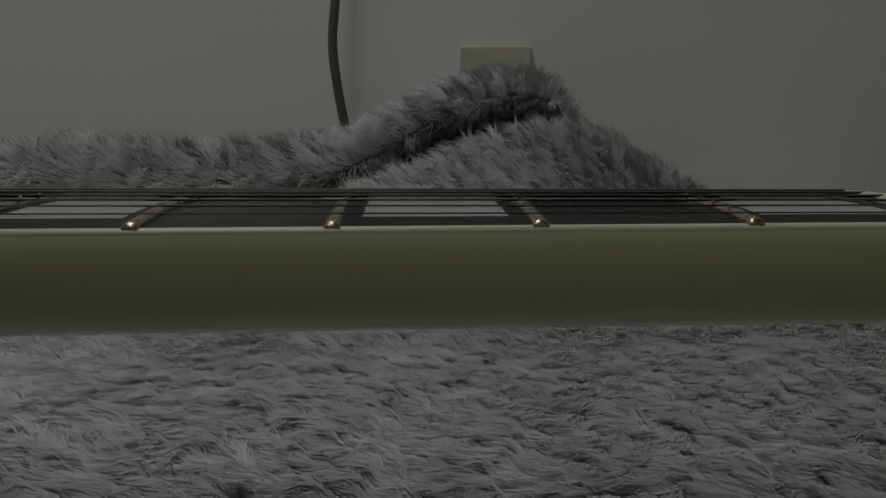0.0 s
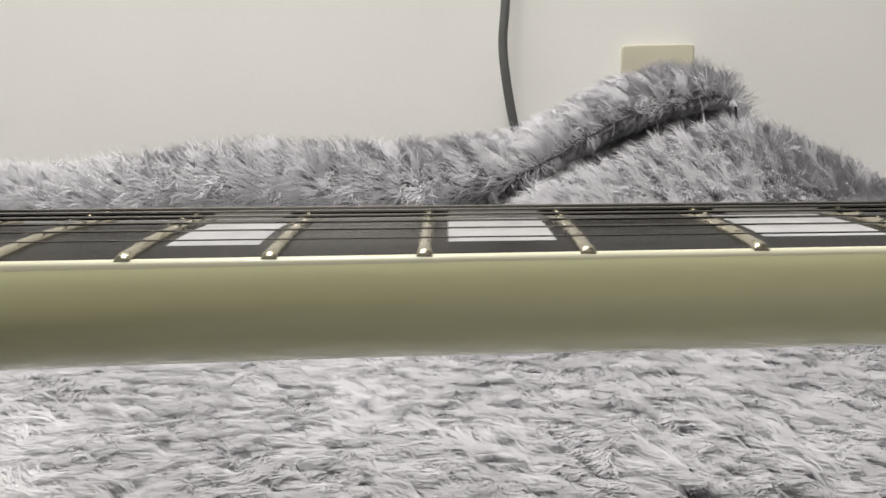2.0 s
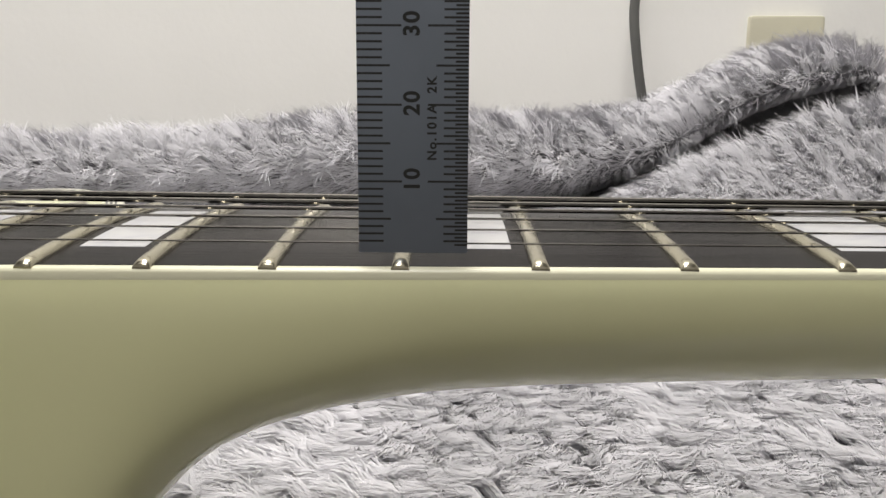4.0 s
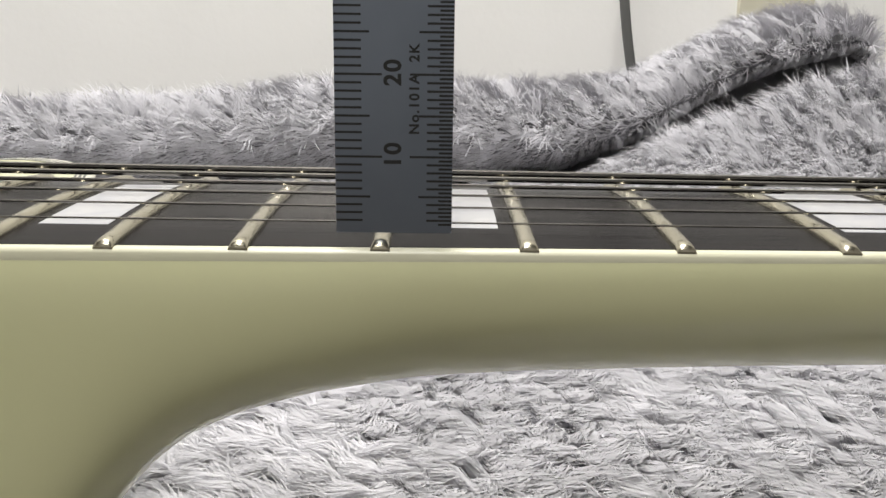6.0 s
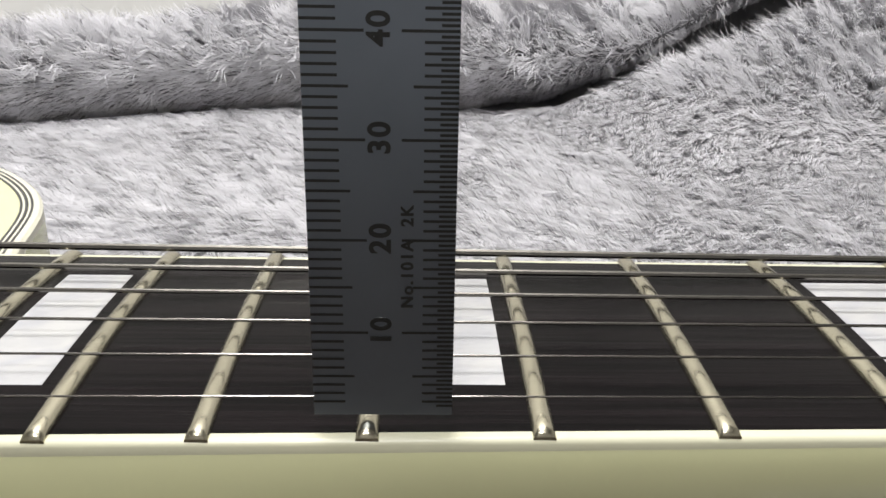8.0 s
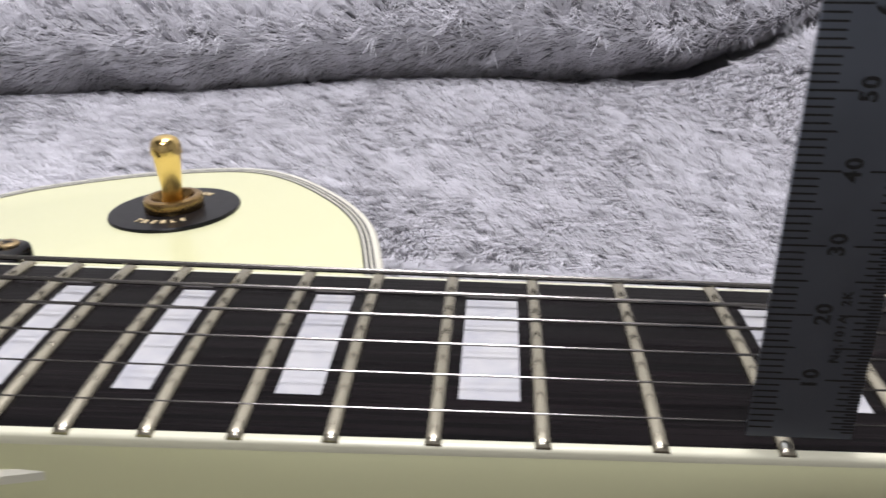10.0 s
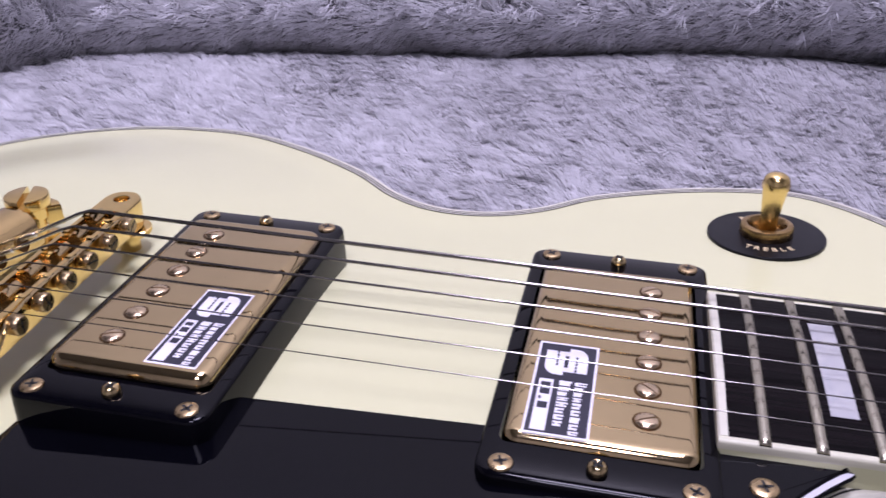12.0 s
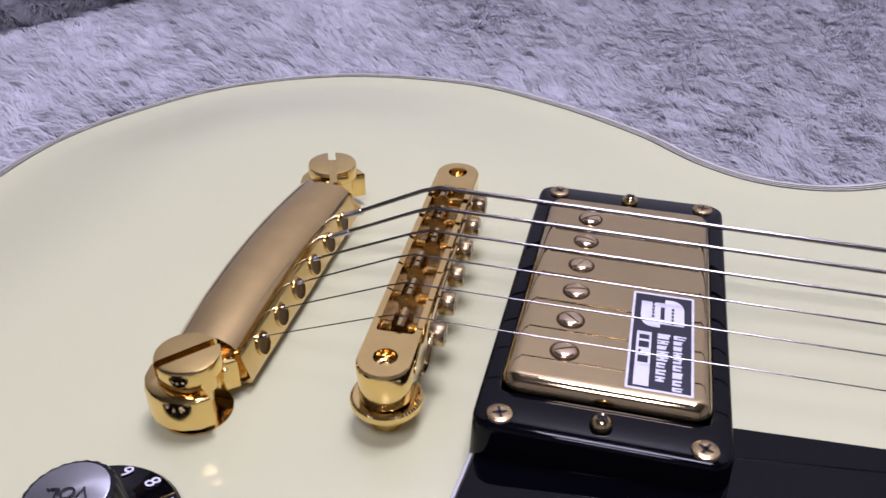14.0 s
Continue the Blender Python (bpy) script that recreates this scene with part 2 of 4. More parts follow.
FLOOR_Z, CEIL_Z, WALL_Y = -0.40, 2.0, 0.672
setting("wall_north", box(-2.1, 2.1, WALL_Y, WALL_Y + 0.1, FLOOR_Z, CEIL_Z), WALLPAINT, "off-white papered wall behind the fleece blanket", "wall")
# Unseen walls, floor and ceiling, their tones set by the light they return.
setting("wall_south", box(-2.1, 2.1, -2.4, -2.3, FLOOR_Z, CEIL_Z), DIMWALL, "plain unseen wall closing the room, greyed to set the fill light", "wall")
setting("wall_west", box(-2.1, -2.0, -2.3, WALL_Y, FLOOR_Z, CEIL_Z), DIMWALL, "plain unseen wall closing the room, greyed to set the fill light", "wall")
setting("wall_east", box(2.0, 2.1, -2.3, WALL_Y, FLOOR_Z, CEIL_Z), DIMWALL, "plain unseen wall closing the room, greyed to set the fill light", "wall")
setting("floor", box(-2.1, 2.1, -2.4, WALL_Y + 0.1, FLOOR_Z - 0.1, FLOOR_Z), FLOORWOOD, "unseen wooden floor, kept dark to cut bounce light", "floor")
setting("ceiling", box(-2.1, 2.1, -2.4, WALL_Y + 0.1, CEIL_Z, CEIL_Z + 0.1), DIMCEIL, "plain unseen ceiling, greyed to cut the fill light", "ceiling")

# Unseen base, cut back along the blanket's bounce-tuned front edge.
setting("platform", slab([(-0.79, WALL_Y - 0.006), (-0.79, -0.107), (0.15, -0.102), (0.23, -0.052), (0.29, -0.022), (0.34, -0.027), (0.46, -0.082), (0.6, -0.107), (0.99, -0.112), (0.99, WALL_Y - 0.006)], FLOOR_Z, -0.034), DIMWALL, "plain grey bed base hidden under the fleece", "bed base")

# ---- the blanket ----
def table(x, xs, ys):
    return np.interp(x, xs, ys)


def fold_base(x):
    """Where the fold by the wall begins."""
    return table(x, [-0.8, -0.37, -0.33, -0.29, -0.24, -0.18, -0.11, 0.0, 0.1, 0.2, 0.3, 0.4, 0.5, 0.6, 0.7, 1.0],
                 [0.20, 0.285, 0.355, 0.435, 0.455, 0.458, 0.482, 0.513, 0.527, 0.537, 0.543, 0.556, 0.568, 0.575, 0.58, 0.59])


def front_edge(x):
    """The blanket's unseen front edge, its course set to steer bounce light onto neck and heel."""
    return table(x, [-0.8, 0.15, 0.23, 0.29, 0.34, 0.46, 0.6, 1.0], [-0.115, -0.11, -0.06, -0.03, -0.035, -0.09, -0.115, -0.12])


def blanket_point(x, v):
    """The blanket's skin at x and at v along its spread: a flat part, a flap that lies up against the fold, and an overhanging rolled fold by the wall."""
    base = fold_base(x)
    top = table(x, [-0.8, 0.02, 0.17, 0.33, 0.43, 0.49, 0.53, 0.58, 0.615, 0.64, 0.66, 0.675, 0.69, 0.72, 0.76, 0.80, 0.86, 0.95],
                [0.056, 0.056, 0.062, 0.070, 0.074, 0.080, 0.098, 0.126, 0.137, 0.134, 0.120, 0.102, 0.088, 0.074, 0.046, 0.024, 0.012, 0.006])
    crease = table(x, [0.34, 0.42, 0.45, 0.5, 0.55, 0.60, 0.64, 0.66, 0.69, 0.72, 0.79, 0.86, 0.95], [0.0, 0.012, 0.024, 0.046, 0.069, 0.092, 0.104, 0.102, 0.088, 0.068, 0.030, 0.009, 0.004])
    u = (v - base) / 0.072
    front = crease * smooth01((v - base + 0.21) / 0.20)
    deep = np.interp(x, [0.36, 0.46, 0.55, 0.66, 0.72], [0.001, 0.020, 0.030, 0.028, 0.006])
    front = front - deep * np.exp(-((v - base + 0.006) / 0.022) ** 2)
    # the roll: a half round from its dark underside over its front to its crown, then down to the wall
    arc = np.pi * (np.clip(u, 0, 1) - 0.5)
    crown = np.clip(u - 1, 0, 1)
    high = top - crease
    swell = np.interp(x, [-0.8, 0.30, 0.40, 0.5, 0.66, 0.72], [0.030, 0.034, 0.050, 0.064, 0.066, 0.03]) * np.clip(high / 0.02, 0, 1)
    stretch = (0.668 - base - 0.035) / (0.685 - base - 0.072)
    gap = np.interp(x, [0.44, 0.50, 0.57, 0.66, 0.70, 0.73], [0.0, 0.005, 0.009, 0.012, 0.008, 0.0])
    z = np.where(u > 0, crease + gap + (high - gap) * (0.5 + 0.5 * np.sin(arc)) * np.where(u > 1, 1 - 0.9 * crown ** 2, 1), front)
    y = np.where(u > 0, base + 0.035 - swell * np.cos(arc) + np.clip(u - 1, 0, 9) * 0.072 * stretch, v)
    wave = 0.0035 * np.sin(9 * x + 4 * v) * np.cos(7 * v - 3 * x) + 0.002 * np.sin(23 * x - 17 * v)
    lumps = np.where(u > 0.1, 0.003 * np.sin(31 * x + 30 * v + 2 * np.sin(9 * x)) + 0.0015 * np.sin(83 * x + 3 * np.sin(17 * x)), 0)
    return np.stack([x, y + lumps, z + wave + 0.5 * lumps - 0.012], -1)


def make_blanket():
    xs, vs = np.arange(-0.80, 1.0001, 0.0125), np.arange(-0.115, 0.6851, 0.006)
    gx, gv = np.meshgrid(xs, (vs - vs[0]) / (vs[-1] - vs[0]), indexing="ij")
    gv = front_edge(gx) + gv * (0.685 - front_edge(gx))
    verts = blanket_point(gx, gv).reshape(-1, 3)
    verts[:, 1] = np.minimum(verts[:, 1], WALL_Y - 0.004)
    nx, ny = gx.shape
    i = np.arange(nx - 1)[:, None] * ny + np.arange(ny - 1)[None, :]
    faces = np.stack([i, i + ny, i + ny + 1, i + 1], -1).reshape(-1, 4)
    me = bpy.data.meshes.new("fleece_blanket")
    me.from_pydata(verts.tolist(), [], faces.tolist())
    ob = part_of("fleece_blanket", me, BACKING)
    # Made-up drape below the unseen front edge.
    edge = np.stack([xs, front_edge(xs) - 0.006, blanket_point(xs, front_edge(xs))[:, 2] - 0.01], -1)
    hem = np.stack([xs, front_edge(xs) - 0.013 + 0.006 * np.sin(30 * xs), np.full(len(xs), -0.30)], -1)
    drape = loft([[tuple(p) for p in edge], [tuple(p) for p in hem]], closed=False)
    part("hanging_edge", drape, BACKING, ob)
    tagged(ob, "rumpled grey shaggy fleece blanket folded up by the wall", "blanket")
    return ob


def ring_noise(x, y, f, seed):
    """Smooth numbers over the plane, from a few turned waves."""
    rs = np.random.RandomState(seed)
    out = np.zeros_like(x)
    for _ in range(7):
        a, ph, k = rs.uniform(0, 2 * np.pi), rs.uniform(0, 2 * np.pi), f * rs.uniform(0.6, 1.7)
        out += np.sin(k * (x * np.cos(a) + y * np.sin(a)) + ph)
    return out / 7 ** 0.5


def partings(x, y, seed=17):
    """How far the pile is pressed open at a place, 0 to 1: short slits, scattered, that run roughly along the nap."""
    cx, cy = 0.0125, 0.0085
    gx, gy, out = np.floor(x / cx), np.floor(y / cy), np.zeros_like(x)
    for i in (-1, 0, 1):
        for j in (-1, 0, 1):
            a, b = gx + i, gy + j
            h = [np.mod(np.sin(a * k + b * l + seed) * 43758.5453, 1.0) for k, l in ((12.9898, 78.233), (39.3468, 11.135), (73.156, 52.235), (27.61, 91.72), (57.33, 33.91))]
            turn = 0.2 + 0.9 * (h[2] - 0.5) + 0.35 * np.sin(19 * x + 11 * y)
            dx, dy = x - (a + h[0]) * cx, y - (b + h[1]) * cy
            long, wide = dx * np.cos(turn) + dy * np.sin(turn), dy * np.cos(turn) - dx * np.sin(turn)
            here = np.exp(-(long / (0.0020 + 0.0030 * h[3])) ** 4 - (wide / (0.0008 + 0.0016 * h[4])) ** 2)
            out = np.maximum(out, here * np.where(h[4] > np.interp(y, [0.12, 0.24], [0.15, 0.42]), 0.55 + 0.45 * h[3], 0))
    return out


def make_pile(parent, count, seed, span, length, width, spare=None):
    """Tufts of the pile: tapered, bent blades that lean along a wandering nap."""
    rs = np.random.RandomState(seed)
    e = 0.0015
    x, v = rs.uniform(span[0], span[1], count * 3), rs.uniform(span[2], span[3], count * 3)
    p0 = blanket_point(x, v)
    du, dv = (blanket_point(x + e, v) - p0) / e, (blanket_point(x, v + e) - p0) / e
    nrm = np.cross(du, dv)
    area = np.linalg.norm(nrm, axis=-1)
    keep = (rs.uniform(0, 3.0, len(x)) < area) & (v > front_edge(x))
    if spare:
        keep &= ~((x > spare[0]) & (x < spare[1]) & (v > spare[2]) & (v < spare[3]))
    keep &= np.cumsum(keep) <= count
    rolled = smooth01((blanket_point(x, v)[:, 2] - 0.005) / 0.03)[keep][:, None]
    x, y, p0, nrm = x[keep], v[keep], p0[keep], (nrm / area[:, None])[keep]
    n = len(x)
    # each blade belongs to a lock, which has its own lean
    cell = 0.0060
    gx, gy = np.floor(x / cell), np.floor(y / cell)
    best, cx, cy, own = np.full(n, 9.0), np.zeros(n), np.zeros(n), np.zeros(n)
    for i in (-1, 0, 1):
        for j in (-1, 0, 1):
            a, b = gx + i, gy + j
            h1, h2, h3 = (np.mod(np.sin(a * k + b * l) * 43758.5453, 1.0) for k, l in ((12.9898, 78.233), (39.3468, 11.135), (73.156, 52.235)))
            px, py = (a + h1) * cell, (b + h2) * cell
            d = np.hypot(px - x, py - y)
            near = d < best
            best, cx, cy, own = np.where(near, d, best), np.where(near, px, cx), np.where(near, py, cy), np.where(near, h3, own)
    turn = 3.3 + 0.4 * ring_noise(cx, cy, 30, 3) + 0.3 * ring_noise(cx, cy, 150, 4) + 0.8 * rolled[:, 0] * ring_noise(cx, cy, 330, 6) + (1.1 + 0.8 * rolled[:, 0]) * (own - 0.5) + rs.normal(0, 0.22, n)
    lean = np.stack([np.cos(turn), np.sin(turn), np.zeros(n)], -1)
    lean -= nrm * np.sum(lean * nrm, -1, keepdims=True)
    lean /= np.linalg.norm(lean, axis=-1, keepdims=True) + 1e-9
    side = np.cross(nrm, lean)
    tucked = 1 - np.interp(x, [-0.8, 0.36, 0.5, 0.69, 0.74], [0.15, 0.25, 0.7, 0.75, 0.1]) * np.interp(y - fold_base(x), [-0.06, -0.03, 0.026, 0.04], [0, 1, 1, 0])
    tall = length * (1 + 0.35 * rolled) * rs.uniform(0.65, 1.2, n)[:, None] * (0.82 + 0.36 * np.mod(own * 7.3, 1.0)[:, None]) * tucked[:, None]
    split = partings(x, y)[:, None]
    far = (smooth01((y - 0.14) / 0.08)[:, None]) * (1 - rolled)
    tall = tall * (1 - (0.78 - 0.26 * far) * split)
    wide = width * rs.uniform(0.6, 1.4, n)[:, None] * (1 - 0.2 * far)
    curl = rs.normal(0, 0.16, n)[:, None] * (1 + rolled)
    gather = np.stack([cx - x, cy - y, np.zeros(n)], -1)
    gather -= nrm * np.sum(gather * nrm, -1, keepdims=True)
    p1 = p0 + tall * ((0.50 + 0.12 * rolled - 0.13 * far) * nrm + 0.36 * lean + 0.3 * curl * side) + (0.50 - 0.26 * far) * gather
    p2 = p1 + tall * ((0.05 + 0.22 * rolled) * nrm + (0.62 - 0.12 * rolled) * lean + curl * side) + (0.36 - 0.08 * far) * gather
    v = np.stack([p0 - side * wide, p0 + side * wide, p1 + side * wide, p1 - side * wide, p2], 1)
    b = (np.arange(n) * 5)[:, None]
    quads, tris = b + np.array([[0, 1, 2, 3]]), b + np.array([[3, 2, 4]])
    me = bpy.data.meshes.new("nap")
    me.vertices.add(n * 5)
    me.vertices.foreach_set("co", v.reshape(-1).astype(np.float32))
    loops = np.concatenate([quads.reshape(-1), tris.reshape(-1)])
    me.loops.add(len(loops))
    me.loops.foreach_set("vertex_index", loops.astype(np.int32))
    starts = np.concatenate([np.arange(n) * 4, n * 4 + np.arange(n) * 3])
    me.polygons.add(len(starts))
    me.polygons.foreach_set("loop_start", starts.astype(np.int32))
    me.update(calc_edges=True)
    me.validate()
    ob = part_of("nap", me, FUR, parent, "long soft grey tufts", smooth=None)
    me.shade_smooth()
    ob["kind"] = "stuff"
    return ob


blanket = make_blanket()
NEAR = (0.12, 0.72, 0.02, 0.21)
make_pile(blanket, 560000, 5, (-0.62, 0.95, -0.05, 0.685), 0.0135, 0.00026, NEAR)
make_pile(blanket, 250000, 9, NEAR, 0.0115, 0.00018)
make_pile(blanket, 24000, 12, (-0.79, 0.98, -0.13, -0.05), 0.0135, 0.00035)

# ---- the guitar ----
NUT, HALF_NUT = 0.628, 0.0215
RADIUS = 0.305
EDGE_Z = 0.0745


def fret_x(n):
    return NUT * 2 ** (-n / 12)


def half_width(x):
    return HALF_NUT + (NUT - x) * 0.007 / 0.452


def board_z(x, y):
    """Top of the cambered fretboard."""
    w = half_width(x)
    return EDGE_Z + (math.sqrt(RADIUS ** 2 - y * y) - math.sqrt(RADIUS ** 2 - w * w))


def rim_z(x):
    return 0.0515 + 0.075 * x


guitar = new("electric_guitar")
guitar.location = (0.05, 0, 0.0)
tagged(guitar, "cream single-cutaway electric guitar with gold hardware, lying on fleece", "guitar")
bpy.context.view_layer.update()


def several(name, pieces, parent, label="", loc=None, smooth=True):
    """One mesh out of several bmeshes, each with its material."""
    me, out, mats = bpy.data.meshes.new("tmp"), bmesh.new(), []
    for bm, m in pieces:
        if m not in mats:
            mats.append(m)
        for f in bm.faces:
            f.material_index = mats.index(m)
        bm.to_mesh(me)
        bm.free()
        out.from_mesh(me)
    bpy.data.meshes.remove(me)
    final = bpy.data.meshes.new(name)
    out.to_mesh(final)
    out.free()
    for m in mats:
        final.materials.append(m)
    return part_of(name, final, None, parent, label, smooth, loc)


# body
BASS = [(0.2512, 0.028), (0.2486, 0.0384), (0.2423, 0.0652), (0.2308, 0.0864), (0.2130, 0.1064), (0.195, 0.1154), (0.1663, 0.1155), (0.1356, 0.1075), (0.1166, 0.0958), (0.0994, 0.0914), (0.0819, 0.0943), (0.0655, 0.1046), (0.0461, 0.1237), (0.0131, 0.1471), (-0.0248, 0.1649), (-0.0776, 0.1691), (-0.1251, 0.1524), (-0.1561, 0.1199), (-0.1713, 0.0863), (-0.174, 0.039), (-0.176, 0.0)]
TREBLE = [(0.236, -0.0235), (0.216, -0.0266), (0.203, -0.0287), (0.1955, -0.0300), (0.190, -0.0330), (0.1855, -0.0375), (0.182, -0.0440), (0.181, -0.0510), (0.184, -0.0600), (0.195, -0.0680), (0.212, -0.0735), (0.227, -0.079), (0.2355, -0.088), (0.232, -0.099), (0.219, -0.109), (0.200, -0.114), (0.175, -0.113), (0.145, -0.106), (0.118, -0.0965)]
OUTLINE = [(v.x, v.y) for v in catmull(BASS + [(x, -y) for x, y in BASS[-2:8:-1]] + TREBLE[::-1], 6, closed=False)]


def inset(outline, d):
    pts = [Vector(p) for p in outline]
    k, out = len(pts), []
    for i in range(k):
        e = pts[min(i + 1, k - 1)] - pts[max(i - 1, 0)]
        n = Vector((-e.y, e.x)).normalized()
        out.append((pts[i].x + d * n.x, pts[i].y + d * n.y))
    return out


def arch(d):
    return 0.0090 * smooth01((d - 0.006) / 0.075) - 0.0003 * np.exp(-((d - 0.013) / 0.008) ** 2)


def flat_end(x):
    """The carve runs out towards the neck."""
    return np.interp(x, [0.0, 0.2], [1.0, 0.2])


def depth_in(px, py):
    """Distance of points to the outline."""
    seg = np.array(OUTLINE)
    a, b = seg[:-1], seg[1:]
    ab = b - a
    p = np.stack([px, py], -1)[:, None, :]
    t = np.clip(((p - a) * ab).sum(-1) / (ab ** 2).sum(-1), 0, 1)
    return np.sqrt((((a + t[..., None] * ab) - p) ** 2).sum(-1)).min(1)


def top_z(x, y):
    return rim_z(x) + float(arch(depth_in(np.array([x]), np.array([y])))[0] * flat_end(x))


def heel_lift(x, y):
    """The rim rises a little where the cutaway runs into the neck."""
    return 0.0014 * smooth01((x - 0.178) / 0.014) * smooth01((y + 0.055) / 0.02) * (y < 0)


def make_body():
    from mathutils.geometry import delaunay_2d_cdt
    edge = inset(OUTLINE, 0.0043)
    gx, gy = np.meshgrid(np.arange(-0.17, 0.25, 0.0045), np.arange(-0.165, 0.17, 0.0045), indexing="ij")
    gx, gy = gx.ravel() + np.tile([0, 0.001], len(gx.ravel()))[: len(gx.ravel())], gy.ravel()
    deep = depth_in(gx, gy)
    keep = deep > 0.0075
    pts = [Vector(p) for p in edge] + [Vector(p) for p in zip(gx[keep].tolist(), gy[keep].tolist())]
    k = len(edge)
    out = delaunay_2d_cdt(pts, [(i, (i + 1) % k) for i in range(k)], [], 1, 1e-6)
    vx = np.array([[v.x, v.y] for v in out[0]])
    h = arch(depth_in(vx[:, 0], vx[:, 1])) * flat_end(vx[:, 0]) + heel_lift(vx[:, 0], vx[:, 1])
    bm = bmesh.new()
    vs = [bm.verts.new((x, y, rim_z(x) + dz)) for (x, y), dz in zip(vx.tolist(), h.tolist())]
    for f in out[2]:
        bm.faces.new([vs[i] for i in f])
    bmesh.ops.recalc_face_normals(bm, faces=bm.faces)
    if sum(f.normal.z for f in bm.faces) < 0:
        bmesh.ops.reverse_faces(bm, faces=bm.faces)
    top = part("body_top", bm, CREAM, guitar, "cream lacquered carved top")

    def line(d, z):
        return [(x, y, rim_z(x) + z + float(heel_lift(x, y))) for x, y in inset(OUTLINE, d)]

    side = loft([line(0.004, -0.048), line(0.0015, -0.0475), line(0, -0.045), line(0, -0.0021)], caps=False)
    back = bmesh.new()
    back.faces.new([back.verts.new(p) for p in line(0.004, -0.048)])
    part("body_side", join(side, back), CREAM, guitar, "cream lacquered rim")
    white, ink = [loft([line(0, -0.0021), line(0, -0.0006), line(0.0006, 0), line(0.0017, 0.0001)], caps=False)], []
    for d in (0.0017, 0.0028, 0.0038):
        ink.append(loft([line(d, 0.0001), line(d + 0.00055, 0.0001)], caps=False))
    for d in (0.00225, 0.00335):
        white.append(loft([line(d, 0.0001), line(d + 0.00045, 0.0001)], caps=False))
    part("binding", join(*white), IVORY, guitar, "ivory edge binding")
    part("binding_line", join(*ink), INK, guitar, "thin black binding lines")
    return top


make_body()


# neck and heel
def neck_top(x):
    """Underside of the board's binding, which deepens towards the body."""
    return 0.0736 - float(np.interp(x, [0.2, 0.3, 0.45], [0.0010, 0.0006, 0.0]))


def neck_bottom(x):
    return float(np.interp(x, [0.25, 0.261, 0.265, 0.269, 0.274, 0.279, 0.285, 0.293, 0.303, 0.315, 0.333, 0.36, 0.42, 0.5, 0.64],
                           [0.0205, 0.0205, 0.0215, 0.0255, 0.032, 0.038, 0.0428, 0.0467, 0.0495, 0.0512, 0.0524, 0.0532, 0.0540, 0.0547, 0.0552]))


def make_neck():
    rings = []
    for x in np.concatenate([np.arange(0.1677, 0.262, 0.005), np.arange(0.262, 0.34, 0.003), np.arange(0.345, 0.641, 0.0118)]):
        w, top, bot = half_width(x), neck_top(x), neck_bottom(x) - float(np.interp(x, [0.28, 0.32], [0.0, 0.0010]))
        n = float(np.interp(x, [0.262, 0.285, 0.32, 0.4, 0.64], [6, 3.4, 2.2, 2.0, 1.95]))
        fs = [0, 0.015, 0.035, 0.06, 0.1, 0.16] + list(np.linspace(0.23, 0.84, 9))
        side = [(1 - f ** n) ** (1 / n) for f in fs]
        half = list(zip(side, fs))
        half += [(u, (1 - u ** n) ** (1 / n)) for u in np.linspace(side[-1], 0, 10)[1:]]
        flare = [0.0011 * float(np.interp(x, [0.205, 0.25], [0.15, 1.0])) * (1 - math.exp(-(top - bot) * f / 0.0042)) for u, f in half]
        ring = [(x, -(w + e) * u, top - (top - bot) * f) for (u, f), e in zip(half, flare)]
        ring += [(px, -py, pz) for px, py, pz in ring[-2::-1]]
        rings.append(ring)
    return part("neck", loft(rings), CREAM, guitar, "cream lacquered neck with a sculpted heel")


make_neck()


def make_headstock():
    """A tilted peghead with a black face and open-book end."""
    half = [(0.0, 0.0215), (0.012, 0.023), (0.035, 0.036), (0.06, 0.038), (0.15, 0.043), (0.175, 0.040), (0.178, 0.02), (0.173, 0.0)]
    ol = half + [(x, -y) for x, y in half[-2::-1]]
    m = Matrix.Translation((NUT + 0.006, 0, 0.0705)) @ Matrix.Rotation(radians(14), 4, "Y")
    part("headstock", shift(slab(ol, -0.015, -0.001, 0.0008), m), CREAM, guitar)
    return part("headstock_face", shift(slab([(x * 0.995 + 0.0004, y * 0.985) for x, y in ol], -0.0009, 0.0006, 0.0003), m), BLACK, guitar, "glossy black peghead veneer")


make_headstock()


# fretboard
def make_board():
    x0, x1 = 0.1695, NUT - 0.003
    rings = []
    for x in np.linspace(x0, x1, 40):
        w = half_width(x) - 0.0016
        ys = np.linspace(-w, w, 13)
        rings.append([(x, -w, 0.0686)] + [(x, y, board_z(x, y)) for y in ys] + [(x, w, 0.0686)])
    board = part("fretboard", loft(rings), EBONY, guitar, "black ebony board with block inlays")
    for s in (-1, 1):
        rings = []
        for x in np.linspace(x0 - 0.0020, x1 + 0.003, 40):
            w = half_width(x)
            prof = [(0.0016, neck_top(x)), (0.0, neck_top(x)), (0.0, -0.0006), (0.0002, -0.0002), (0.0006, 0.0), (0.0016, 0.0)]
            rings.append([(x, s * (w - d), (EDGE_Z + h + 0.00005) if h < 0.01 else h) for d, h in prof])
        part("board_binding", loft(rings), AGED, board, "ivory board binding")
    w = half_width(x0)
    rings = []
    for y in np.linspace(-w + 0.0016, w - 0.0016, 13):
        z = board_z(x0, y)
        rings.append([(x0 - 0.0020, y, 0.0684), (x0 - 0.0020, y, z - 0.0005), (x0 - 0.0016, y, z), (x0 - 0.0001, y, z + 0.00005), (x0 - 0.0001, y, 0.0684)])
    part("end_binding", loft(rings), IVORY, board, "ivory board end")
    return board


board = make_board()


